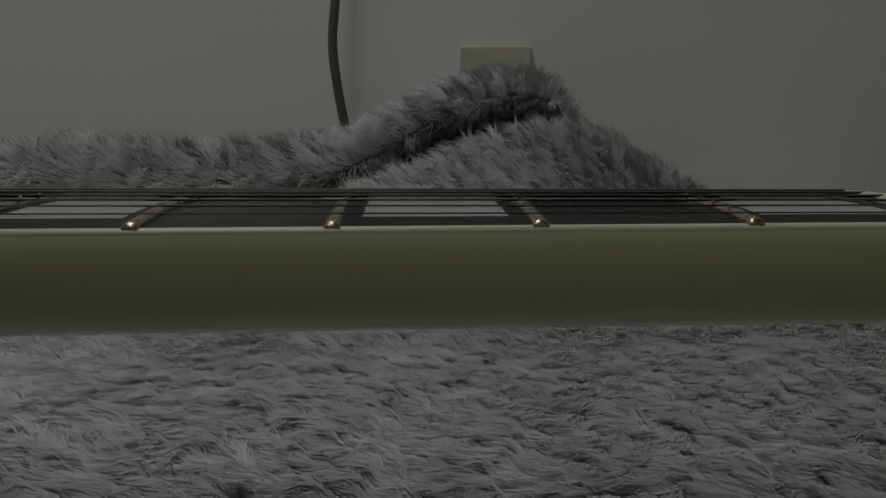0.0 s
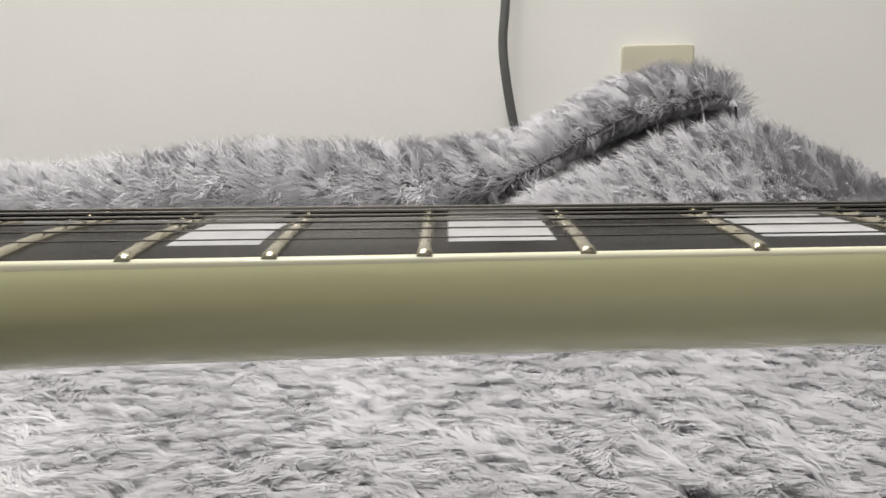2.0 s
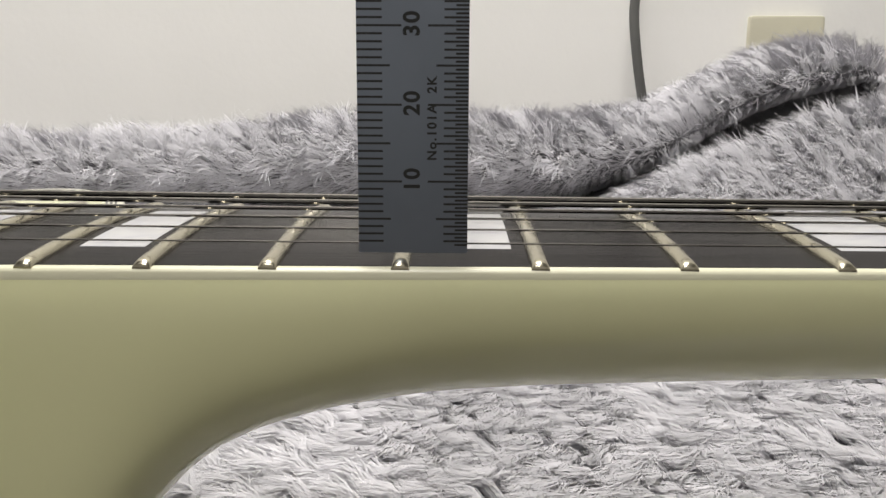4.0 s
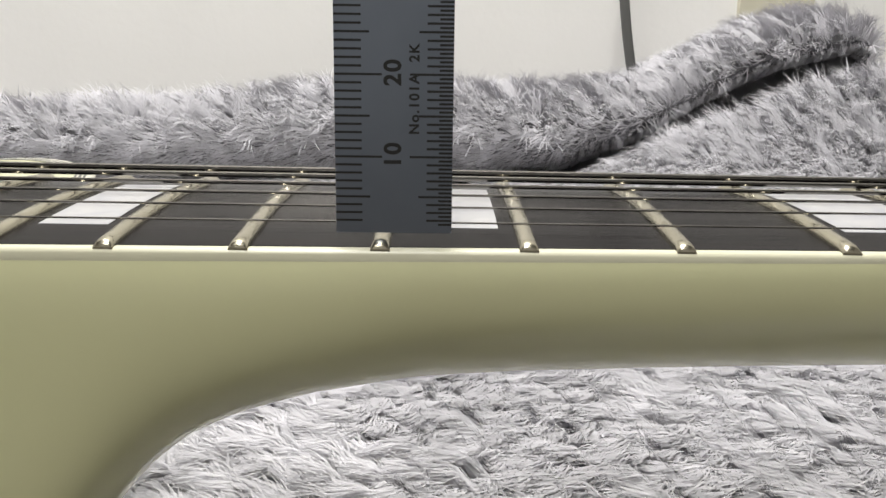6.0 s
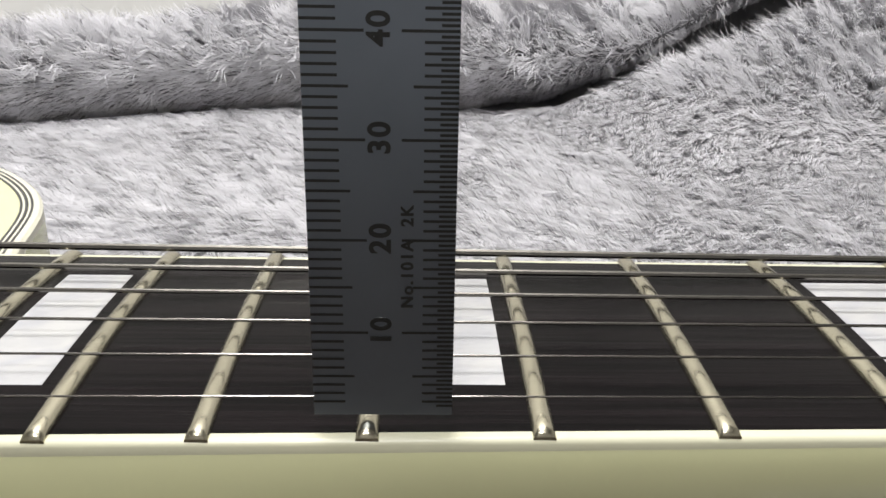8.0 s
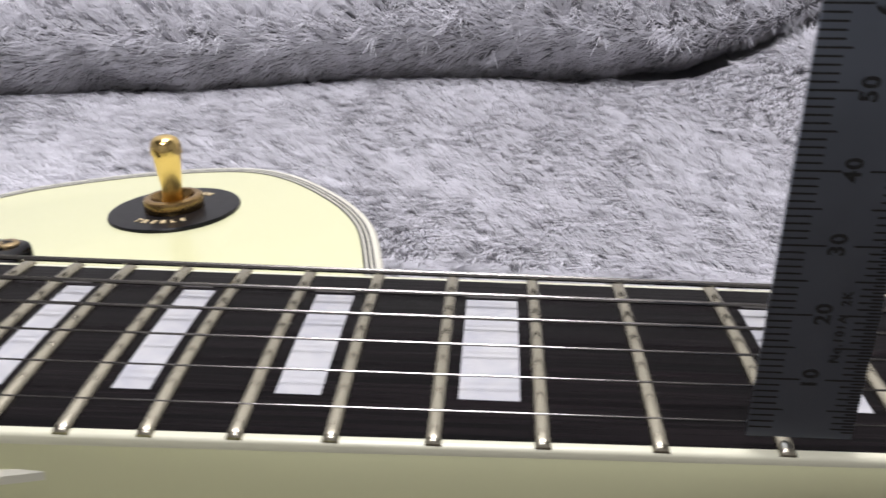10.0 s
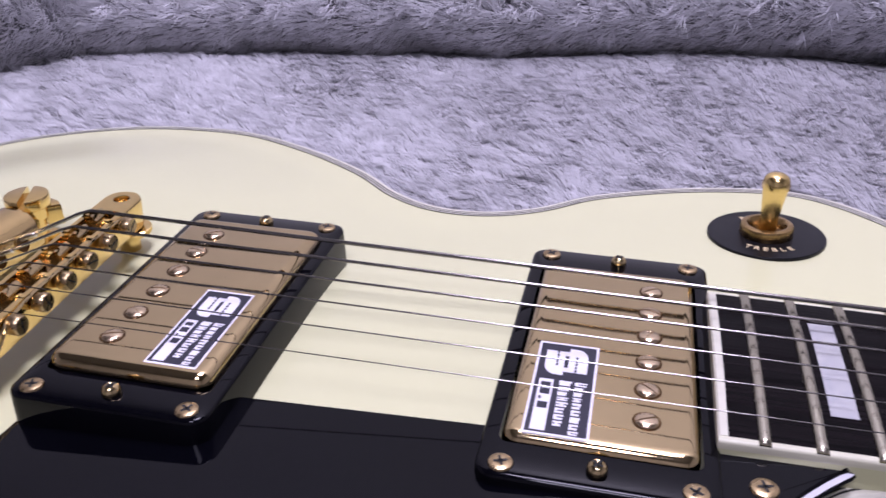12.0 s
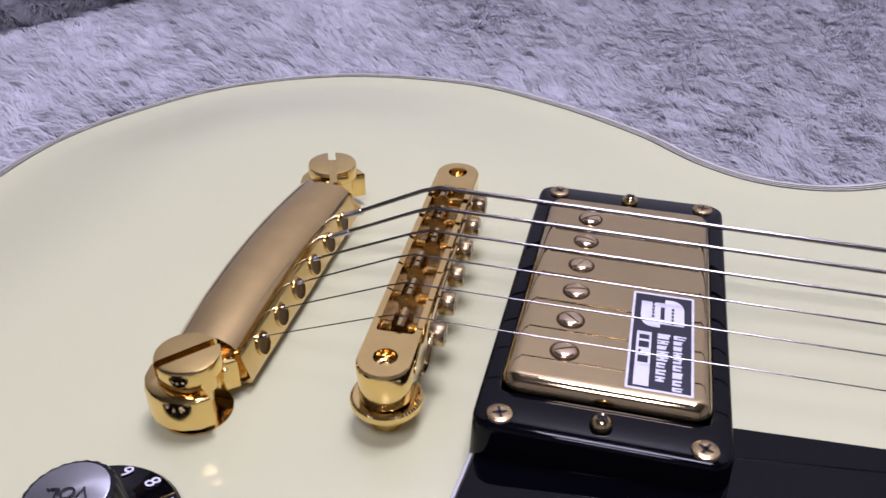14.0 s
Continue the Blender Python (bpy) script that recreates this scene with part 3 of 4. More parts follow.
def make_fret(n):
    x = fret_x(n)
    w = half_width(x)
    rings = []
    ys = [-w + 0.0002, -w + 0.0005, -w + 0.0011] + list(np.linspace(-w + 0.002, w - 0.002, 22)) + [w - 0.0011, w - 0.0005, w - 0.0002]
    for i, y in enumerate(ys):
        j = min(i, len(ys) - 1 - i)
        k = (0.35, 0.75, 0.95)[j] if j < 3 else 1.0
        z = board_z(x, y)
        prof = [(-1.25, -0.2), (-1.25, 0.1), (-1.1, 0.5), (-0.7, 0.88), (0, 1.0), (0.7, 0.88), (1.1, 0.5), (1.25, 0.1), (1.25, -0.2)]
        rings.append([(x + 0.00098 * a, y, z + 0.00105 * b * (k if b > 0 else 1)) for a, b in prof])
    return part("fret", loft(rings), NICKEL, board, "nickel-silver fret" if n == 1 else "")


for n in range(1, 23):
    make_fret(n)


def make_inlay(n):
    xa, xb = fret_x(n), fret_x(n - 1) if n > 1 else NUT - 0.004
    gap = {17: 0.0034, 19: 0.0032}.get(n, 0.0029 + 0.06 * (xb - xa - 0.012))
    xa, xb = xa + gap, xb - gap
    h = 0.605 * half_width((xa + xb) / 2)
    rings = []
    for y in np.linspace(-h, h, 11):
        rings.append([(xa, y, board_z(xa, y) - 0.001), (xa, y, board_z(xa, y) + 0.00006), (xb, y, board_z(xb, y) + 0.00006), (xb, y, board_z(xb, y) - 0.001)])
    return part("inlay", loft(rings), PEARL, board, "white pearl block" if n == 1 else "", smooth=False)


for n in (1, 3, 5, 7, 9, 12, 15, 17, 19, 21):
    make_inlay(n)

nut_bm = loft([[(NUT - 0.003, y, 0.0686), (NUT - 0.003, y, board_z(NUT, y * 0.99) + 0.0008), (NUT - 0.001, y, board_z(NUT, y * 0.99) + 0.0016),
                (NUT + 0.003, y, board_z(NUT, y * 0.99) + 0.0008), (NUT + 0.003, y, 0.0686)] for y in np.linspace(-0.0212, 0.0212, 9)])
part("nut", nut_bm, IVORY, guitar, "bone string nut")


def seat(x, y, lift=0.0):
    """A pose standing square on the carved top."""
    e = 0.004
    n = Vector((-(top_z(x + e, y) - top_z(x - e, y)) / (2 * e), -(top_z(x, y + e) - top_z(x, y - e)) / (2 * e), 1)).normalized()
    return Matrix.Translation((x, y, top_z(x, y) + lift)) @ Vector((0, 0, 1)).rotation_difference(n).to_matrix().to_4x4()


# screws
def slotted_head(r, h, slot, turn=0.0, material=COPPER):
    """A domed round head with a straight slot."""
    pieces = [(lathe([(r * 0.98, -0.002), (r, 0), (r * 0.985, h * 0.3), (r * 0.9, h * 0.5), (r * 0.7, h * 0.7), (r * 0.4, h * 0.82), (0.00001, h * 0.85)], 24), material)]
    for s in (-1, 1):
        rings = []
        for lev, k in ((0.0, 1.0), (0.35, 0.985), (0.65, 0.9), (0.92, 0.7), (1.05, 0.42), (1.1, 0.2)):
            rr, ring = r * k, []
            y0 = min(slot, rr * 0.9)
            a0 = math.asin(y0 / rr)
            for i in range(13):
                a = a0 + (math.pi - 2 * a0) * i / 12
                ring.append((rr * math.cos(a), s * rr * math.sin(a), h * lev))
            rings.append(ring)
        pieces.append((shift(loft(rings), Matrix.Rotation(radians(turn), 4, "Z")), material))
    return pieces


def cross_head(r, h, turn=0.0, material=BRASS):
    """A countersunk head; black bars paint the shade of its cross recess."""
    pieces = [(lathe([(r * 0.6, -0.002), (r, 0), (r * 0.93, h * 0.5), (r * 0.7, h * 0.8), (r * 0.45, h * 0.92), (0.00001, h * 0.55)], 24), material)]
    for a in (0, 90):
        m = Matrix.Rotation(radians(turn + a), 4, "Z")
        pieces.append((shift(box(-r * 0.55, r * 0.55, -r * 0.11, r * 0.11, 0, h * 0.93), m), INK))
    return pieces


def screw(pieces, place, parent, name="screw", label=""):
    return several(name, pieces, parent, label, loc=place)


# pickups
def make_pickup(cx, ring_z, cover_z, pole_side):
    base = top_z(cx, 0.0) - 0.004
    lines = []
    for d, z in ((-0.0006, base), (0, ring_z - 0.0009), (0.0003, ring_z - 0.0003), (0.0009, ring_z)):
        lines.append([(x, y, z) for x, y in rounded(cx, 0, 0.0231 - d, 0.0455 - d, 0.004 - d)])
    for z in (ring_z, ring_z - 0.006):
        lines.append([(x, y, z) for x, y in rounded(cx, 0, 0.0197, 0.0358, 0.002)])
    ring = part("pickup_ring", loft(lines, caps=False), BLACK, guitar, "glossy black plastic mounting ring")
    cover = part("pickup_cover", slab(rounded(cx, 0, 0.01945, 0.03555, 0.0035), ring_z - 0.008, cover_z, 0.0027, 6), COVERGOLD, guitar, "polished gold humbucker cover")
    k = 0
    for sx in (-1, 1):
        for sy in (-1, 1):
            k += 1
            screw(cross_head(0.0025, 0.0007, 20 * k), Matrix.Translation((cx + sx * 0.0181, sy * 0.0420, ring_z + 0.0001)), ring)
    for sy in (-1, 1):
        screw(cross_head(0.0021, 0.0022, 35 * sy, WORN), Matrix.Translation((cx, sy * 0.0405, ring_z + 0.0003)), ring, "height_screw")
    for i in range(6):
        y = (i - 2.5) * 0.0101
        # Dark ring on the cover: painted shade of the gap round the screw.
        part("pole_gap_shade", shift(lathe([(0.0030, -0.0002), (0.0029, 0.00006), (0.0022, 0.00004)], 24), Matrix.Translation((cx + pole_side * 0.0087, y, cover_z))), HOLE, cover)
        screw(slotted_head(0.0025, 0.0008, 0.00022, (25, -40, 10, 60, -15, 35)[i]), Matrix.Translation((cx + pole_side * 0.0087, y, cover_z)), cover, "pole_screw")
    return ring, cover


def make_sticker(xa, xb, ya, yb, z, cover):
    """A white-edged dark label; its emblem and lines stay plain shapes."""
    x0, x1, y0, y1 = 0.0, 0.0152, 0.0, 0.0293
    fitted = Matrix.Translation((xa, ya, 0)) @ Matrix.Diagonal(((xb - xa) / x1, (yb - ya) / y1, 1, 1))

    def flat(a, b, c, d, lift, m):
        return slab([(a, c), (b, c), (b, d), (a, d)], z - 0.0001, z + lift), m
    L, Wd = y1 - y0, x1 - x0
    pieces = [(slab(rounded((x0 + x1) / 2, (y0 + y1) / 2, Wd / 2, L / 2, 0.0003, 2), z - 0.0005, z + 0.00008), PAPER),
              flat(x0 + 0.0006, x1 - 0.0006, y0 + 0.0006, y1 - 0.0006, 0.00012, NAVY)]
    # emblem: two thick bars, each round at one end, with dotted middles
    def bar(w0, w1, u0, u1, flip):
        r, out = (w1 - w0) * 0.62, []
        for k in range(7):
            a = radians(90 * k / 6)
            out.append((w1 - r + r * math.sin(a), u0 + r - r * math.cos(a)))
        out = [(w0, u0)] + out + [(w1, u1), (w0, u1)]
        if flip:
            out = [(w0 + w1 - w, u0 + u1 - u) for w, u in out]
        return slab([(x0 + w, y1 - u) for w, u in out], z, z + 0.00016), PAPER
    pieces += [bar(0.0080, 0.0128, 0.0018, 0.0098, False), bar(0.0022, 0.0070, 0.0030, 0.0110, True),
               flat(x0 + 0.0069, x0 + 0.0081, y1 - 0.0044, y1 - 0.0030, 0.00016, PAPER), flat(x0 + 0.0069, x0 + 0.0081, y1 - 0.0098, y1 - 0.0084, 0.00016, PAPER)]
    for a, first in ((0.0049, 0.0030), (0.0097, 0.0046)):
        for k in range(5):
            pieces.append(flat(x0 + a, x0 + a + 0.0006, y1 - first - 0.0006 - k * 0.0011, y1 - first - k * 0.0011, 0.0003, NAVY))
    # two rows of short bars
    rs = random.Random(4)
    for w, first, last in ((0.0104, 0.0128, 0.0278), (0.0066, 0.0128, 0.0262)):
        u = first
        while u < last:
            step = rs.uniform(0.0010, 0.0017)
            high = 0.0030 if u == first else rs.choice((0.0021, 0.0021, 0.0023, 0.0028))
            pieces.append(flat(x0 + w, x0 + w + high, y1 - u - step * 0.36, y1 - u, 0.00016, PAPER))
            pieces.append(flat(x0 + w, x0 + w + high * 0.9, y1 - u - step, y1 - u - step * 0.62, 0.00016, PAPER))
            pieces.append(flat(x0 + w + (0 if rs.random() < 0.5 else high * 0.66), x0 + w + high * (0.3 if rs.random() < 0.5 else 0.9), y1 - u - step * 0.7, y1 - u - step * 0.3, 0.00015, PAPER))
            u += step + 0.00045
    pieces.append(flat(x0 + 0.0017, x0 + 0.0052, y1 - 0.0282, y1 - 0.0128, 0.00016, PAPER))
    for c, d, w in ((0.0138, 0.0151, 0.0024), (0.0158, 0.0176, 0.0024), (0.0183, 0.0193, 0.0033), (0.0200, 0.0219, 0.0024)):
        pieces.append(flat(x0 + 0.0023, x0 + 0.0023 + (0.0006 if w > 0.003 else 0.0024), y1 - d, y1 - c, 0.0002, NAVY))
    return several("sticker", [(shift(bm, fitted), m) for bm, m in pieces], cover, "white-edged black maker's label with plain marks", smooth=False)


ringN, coverN = make_pickup(0.1452, 0.0723, 0.0738, 1)
ringB, coverB = make_pickup(0.0438, 0.0727, 0.0758, -1)
make_sticker(0.1297, 0.1430, -0.0340, -0.0020, 0.0738, coverN)
make_sticker(0.0470, 0.0594, -0.0326, -0.0018, 0.0758, coverB)

# pickguard
GUARD_Z = 0.0637


def guard_z(x):
    return GUARD_Z + 0.0483 * x


GUARD = [(0.0630, -0.0272), (0.1245, -0.0272), (0.1245, -0.0435), (0.1650, -0.0435), (0.1650, -0.0275), (0.1932, -0.0288)] + \
        [(v.x, v.y) for v in catmull([(0.1932, -0.0293), (0.1866, -0.0350), (0.1805, -0.0420), (0.174, -0.055), (0.160, -0.073), (0.130, -0.088), (0.090, -0.094), (0.050, -0.092), (0.024, -0.082), (0.0180, -0.072)], 5, closed=False)][1:] + \
        [(0.0205, -0.0435), (0.0630, -0.0435)]


def shrink(outline, d):
    """An outline drawn in by d."""
    pts = [Vector(p) for p in outline]
    if sum(a.x * b.y - b.x * a.y for a, b in zip(pts, pts[1:] + pts[:1])) < 0:
        pts.reverse()
    out, k = [], len(pts)
    for i in range(k):
        e0, e1 = (pts[i] - pts[i - 1]).normalized(), (pts[(i + 1) % k] - pts[i]).normalized()
        w = Vector((-e0.y - e1.y, e0.x + e1.x))
        out.append(pts[i] + d * w / max(0.5, w.dot(Vector((-e0.y, e0.x)))))
    return [(p.x, p.y) for p in out]


def make_guard():
    def layer(inner, outer, z0, z1):
        rings = [[(x, y, guard_z(x) + z0) for x, y in shrink(GUARD, outer)], [(x, y, guard_z(x) + z1) for x, y in shrink(GUARD, inner)]]
        return loft(rings)
    guard = part("pickguard", layer(0.0016, 0.0011, -0.0006, 0.0), BLACK, guitar, "glossy black raised pickguard with white edge layers")
    part("edge_layer", layer(0.0011, 0.0003, -0.0014, -0.00061), PAPER, guard, "white edge layer")
    part("under_layer", layer(0.0003, 0.0, -0.0022, -0.00141), BLACK, guard)
    screw(cross_head(0.0027, 0.0008, 15), Matrix.Translation((0.1756, -0.0376, guard_z(0.1756))), guard)
    part("bracket", box(0.085, 0.095, -0.0905, -0.088, rim_z(0.09) - 0.005, guard_z(0.09) - 0.003), BRASS, guard)
    return guard


make_guard()


# bridge
def make_bridge():
    a, b = Vector((0.0027, -0.0370, 0)), Vector((-0.0006, 0.0376, 0))
    turn = math.atan2(-(b.x - a.x), b.y - a.y)
    m = Matrix.Translation(((a.x + b.x) / 2, 0, 0)) @ Matrix.Rotation(turn, 4, "Z")
    zb, zt = 0.0682, 0.0773
    inner = 0.0039
    outer = rounded(0, 0, 0.0055, 0.0430, 0.0052, 6)
    hole = rounded(0, 0, inner, 0.0296, 0.0008, 6)
    back = m.inverted()
    wells = [(back @ Vector((p.x, p.y, 0))).to_2d() for p in (a, b)]
    lines = [[(x, y, z) for x, y in [(px * k, py * (1 - (1 - k) * 0.15)) for px, py in outer]] for z, k in ((zb, 0.90), (zb + 0.0006, 0.95), (zt - 0.0012, 1.0), (zt - 0.0004, 0.985), (zt, 0.94))]
    shell = loft(lines, caps=False)
    loops = [[(x, y) for x, y, z in lines[-1]], hole] + [[(w.x + 0.0024 * math.cos(2 * math.pi * i / 20), w.y + 0.0024 * math.sin(2 * math.pi * i / 20)) for i in range(20)] for w in wells]
    lid = bmesh.new()
    for ring in loops:
        vs = [lid.verts.new((x, y, zt)) for x, y in ring]
        for i in range(len(vs)):
            lid.edges.new((vs[i], vs[(i + 1) % len(vs)]))
    bmesh.ops.triangle_fill(lid, use_beauty=True, use_dissolve=False, edges=lid.edges, normal=(0, 0, 1))
    pit = loft([[(x, y, zt) for x, y in hole], [(x, y, zt - 0.0035) for x, y in hole]], caps=False)
    floor_ = slab(rounded(0, 0, inner + 0.0002, 0.0298, 0.0008, 6), zt - 0.0042, zt - 0.0024)
    shell = join(shell, lid, pit)
    bridge = several("bridge", [(shift(shell, m), GOLD), (shift(floor_, m), DARKGOLD)], guitar, "gold bridge with six adjustable saddles")
    lines2 = lambda y: [(x, y, z) for x, z in ((-0.0022, zt - 0.004), (-0.0022, zt - 0.0006), (-0.0004, zt + 0.0012), (0.0003, zt + 0.0012), (0.0016, zt - 0.0006), (0.0016, zt - 0.004))]
    for i in range(6):
        y = (i - 2.5) * 0.0103
        off = (0.0006, 0.0001, -0.0006, 0.0008, 0.0, -0.0010)[i]
        mm = m @ Matrix.Translation((off, 0, 0))
        part("saddle", shift(loft([lines2(y - 0.0028), lines2(y - 0.0022), lines2(y + 0.0022), lines2(y + 0.0028)]), mm), WORN, bridge)
        ridges = [(0.0014 + 0.00025 * (k % 2), -0.0038 + k * 0.00033) for k in range(23)]
        thread = shift(lathe(ridges, 10), m @ Matrix.Translation((0, y + 0.0004, zt - 0.0026)) @ Matrix.Rotation(radians(90), 4, "Y"))
        head = shift(lathe([(0.0011, 0.0026), (0.0022, 0.0027), (0.0025, 0.0031), (0.0025, 0.0056), (0.0022, 0.0060), (0.0007, 0.0060), (0.0006, 0.0054)], 16), m @ Matrix.Translation((0.0033, y + 0.0004, zt - 0.0026)) @ Matrix.Rotation(radians(90), 4, "Y"))
        # Black bar on the end face paints the slot's shade; no groove is cut.
        slot = shift(box(-0.0021, 0.0021, -0.00022, 0.00022, 0.0058, 0.00603), m @ Matrix.Translation((0.0033, y + 0.0004, zt - 0.0026)) @ Matrix.Rotation(radians(90), 4, "Y") @ Matrix.Rotation(radians(25 * i), 4, "Z"))
        several("saddle_screw", [(thread, GOLD), (head, BRASS), (slot, INK)], bridge)
    for s, p in ((-1, a), (1, b)):
        teeth = []
        for z, k in ((-0.0006, 0.93), (-0.0003, 1.0), (0.0010, 1.0), (0.0013, 0.93)):
            teeth.append([(p.x + 0.0070 * k * (1 + 0.022 * (i % 2)) * math.cos(2 * math.pi * i / 120), p.y + 0.0070 * k * (1 + 0.022 * (i % 2)) * math.sin(2 * math.pi * i / 120), 0.0666 + z) for i in range(120)])
        part("thumbwheel", loft(teeth), GOLD, bridge, smooth=False)
        base = top_z(p.x, p.y)
        part("post", shift(lathe([(0.0032, base - 0.003 - 0.0658), (0.0032, 0.004)], 20), Matrix.Translation((p.x, p.y, 0.0658))), GOLD, bridge)
        several("post_screw", [(lathe([(0.0024, 0.0), (0.0022, -0.0008), (0.0021, -0.0022), (0.0016, -0.0024)], 24, caps=False), GOLD), (lathe([(0.0016, -0.0024), (0.0013, -0.0019), (0.0006, -0.0016), (0.00001, -0.0016)], 24, caps=False), GOLD)], bridge, loc=Matrix.Translation((p.x, p.y, zt)))
    wire = tube(catmull([(0.0056, 0.0290, zt - 0.001), (0.0062, 0.0150, zt + 0.0002), (0.0062, 0.0, zt + 0.0002), (0.0062, -0.0150, zt + 0.0002), (0.0063, -0.0250, zt - 0.001), (0.0072, -0.0290, zt - 0.0012), (0.0069, -0.0335, zt - 0.004), (0.0060, -0.0338, zt - 0.0062), (0.0068, -0.0318, zt - 0.0055), (0.0067, -0.0275, zt - 0.002)], 5, closed=False), 0.0004, 6)
    part("retaining_wire", shift(wire, m), WORN, bridge)
    return bridge


make_bridge()


# tailpiece
STR_Y_TAIL = [(i - 2.5) * 0.0102 for i in range(6)]
TAIL_X = -0.0367


def make_tailpiece():
    zb, zt = 0.0610, 0.0720
    rings = []
    for y in np.linspace(-0.0340, 0.0340, 25):
        lift = 0.0012 * (1 - (y / 0.0345) ** 2)
        bow = 0.0022 * (1 - (y / 0.0345) ** 2)
        prof = [(0.0088, zb), (0.0090, zb + 0.001), (0.0074, zt - 0.0048)]
        for i in range(1, 9):
            a = math.pi * i / 8
            prof.append((0.0074 * math.cos(a) if a < 1.57 else 0.0076 * math.cos(a) - bow, zt - 0.0048 + (0.0048 + lift) * math.sin(a)))
        prof += [(-0.0077 - bow, zb + 0.001), (-0.0068 - bow, zb)]
        rings.append([(TAIL_X + px, y, pz) for px, pz in prof])
    bar = part("tailpiece", loft(rings), BARGOLD, guitar, "polished gold stop bar tailpiece")
    for s in (-1, 1):
        claw = []
        for i in range(15):
            a = radians(38 + 284 * i / 14)
            claw.append((TAIL_X + 0.0092 * math.cos(a), s * 0.0412 + 0.0092 * math.sin(a)))
        for i in range(15):
            a = radians(322 - 284 * i / 14)
            claw.append((TAIL_X + 0.0046 * math.cos(a), s * 0.0412 + 0.0046 * math.sin(a)))
        part("hook", slab(claw, zb + 0.0002, zt - 0.0037, 0.0008), GOLD, bar)
        neckpiece = slab(rounded(TAIL_X - 0.001, s * 0.0345, 0.0068, 0.0035, 0.001, 3), zb + 0.0006, zt - 0.0050, 0.0006)
        part("shoulder", neckpiece, GOLD, bar)
        head = [(lathe([(0.0052, 0.0655), (0.0052, 0.0690), (0.0062, 0.0694), (0.0066, 0.0698), (0.0066, 0.0708), (0.0010, 0.0709)], 36), GOLD)]
        for t in (-1, 1):
            rr = []
            for k, z in ((1.0, 0.0706), (1.0, 0.0728), (0.97, 0.0732), (0.86, 0.0734)):
                r = 0.0066 * k
                a0 = math.asin(0.0010 / r)
                rr.append([(r * math.cos(a0 + (math.pi - 2 * a0) * i / 16), t * r * math.sin(a0 + (math.pi - 2 * a0) * i / 16), z) for i in range(17)])
            head.append((shift(loft(rr), Matrix.Rotation(radians(50 if s < 0 else -68), 4, "Z")), GOLD))
        head.append((lathe([(0.0040, 0.0560), (0.0040, 0.0668)], 24), GOLD))
        head.append((lathe([(0.0072, top_z(TAIL_X, s * 0.0412) - 0.001), (0.0072, top_z(TAIL_X, s * 0.0412) + 0.0006), (0.0040, top_z(TAIL_X, s * 0.0412) + 0.0008)], 30), GOLD))
        several("stud", head, bar, "slotted gold stud", loc=Matrix.Translation((TAIL_X, s * 0.0412, 0)))
    # Gold rim round a shallow dark dish; the hole's shade is in its colour.
    for y in STR_Y_TAIL:
        m = Matrix.Translation((TAIL_X + 0.0083, y, 0.0649)) @ Matrix.Rotation(radians(73), 4, "Y")
        several("string_hole", [(shift(lathe([(0.0029, -0.001), (0.0028, 0.0001), (0.0027, 0.00016), (0.0025, 0.00018)], 20, caps=False), m), GOLD),
                                (shift(lathe([(0.0025, 0.00018), (0.0020, 0.00006), (0.0010, 0.00002), (0.00001, 0.00004)], 20, caps=False), m), HOLE)], bar)
    return bar


make_tailpiece()

# strings
GAUGE = [0.00026, 0.00034, 0.00044, 0.00066, 0.00091, 0.00117]


def make_string(i):
    """From the stop bar over saddle and nut to the peghead."""
    yt, yb, yn = STR_Y_TAIL[i], (i - 2.5) * 0.0103, (i - 2.5) * 0.0073
    sx = 0.0012 - 0.0006 * i + (0.0006, 0.0001, -0.0006, 0.0008, 0.0, -0.0010)[i]
    zs = 0.0787 + 0.00055 * (1 - ((i - 2.5) / 2.5) ** 2)
    r = GAUGE[i] * 0.5
    zn = board_z(NUT, yn) + 0.0011
    path = [(TAIL_X + 0.0078, yt, 0.0661), (TAIL_X + 0.0100, yt, 0.0674), (sx - 0.004, yb, zs - 0.0014), (sx, yb, zs), (sx + 0.004, yb, zs - 0.00001), (0.16, yb + (yn - yb) * 0.255, zs + (zn - zs) * 0.255),
            (0.4, yb + (yn - yb) * 0.637, zs + (zn - zs) * 0.637), (NUT, yn, zn), (NUT + 0.006, yn, zn - 0.001), (NUT + 0.05 + 0.04 * min(i, 5 - i), yn * 1.4, zn - 0.0115 - 0.0098 * min(i, 5 - i))]
    thick = [r] * len(path)
    return part("string", tube(path, thick, 8), STEEL, guitar, "wound steel string" if i > 2 else "plain steel string")


for i in range(6):
    make_string(i)


def make_wrap(i):
    """The twisted end of a string at the stop bar."""
    y = STR_Y_TAIL[i]
    a, b = Vector((TAIL_X + 0.0076, y, 0.0663)), Vector((TAIL_X + 0.0140 if i > 3 else TAIL_X + 0.0095, y, 0))
    b.z = 0.0674 + (b.x - TAIL_X - 0.0100) * 0.42
    r = GAUGE[i] * 0.5 + 0.00022
    pts = [a.lerp(b, k / 12) for k in range(13)]
    return part("string_wrap", tube(pts, [r * (1 + 0.15 * (k % 2)) for k in range(12)] + [GAUGE[i] * 0.45], 8), SILVER, guitar, "twisted string end")


for i in range(6):
    make_wrap(i)


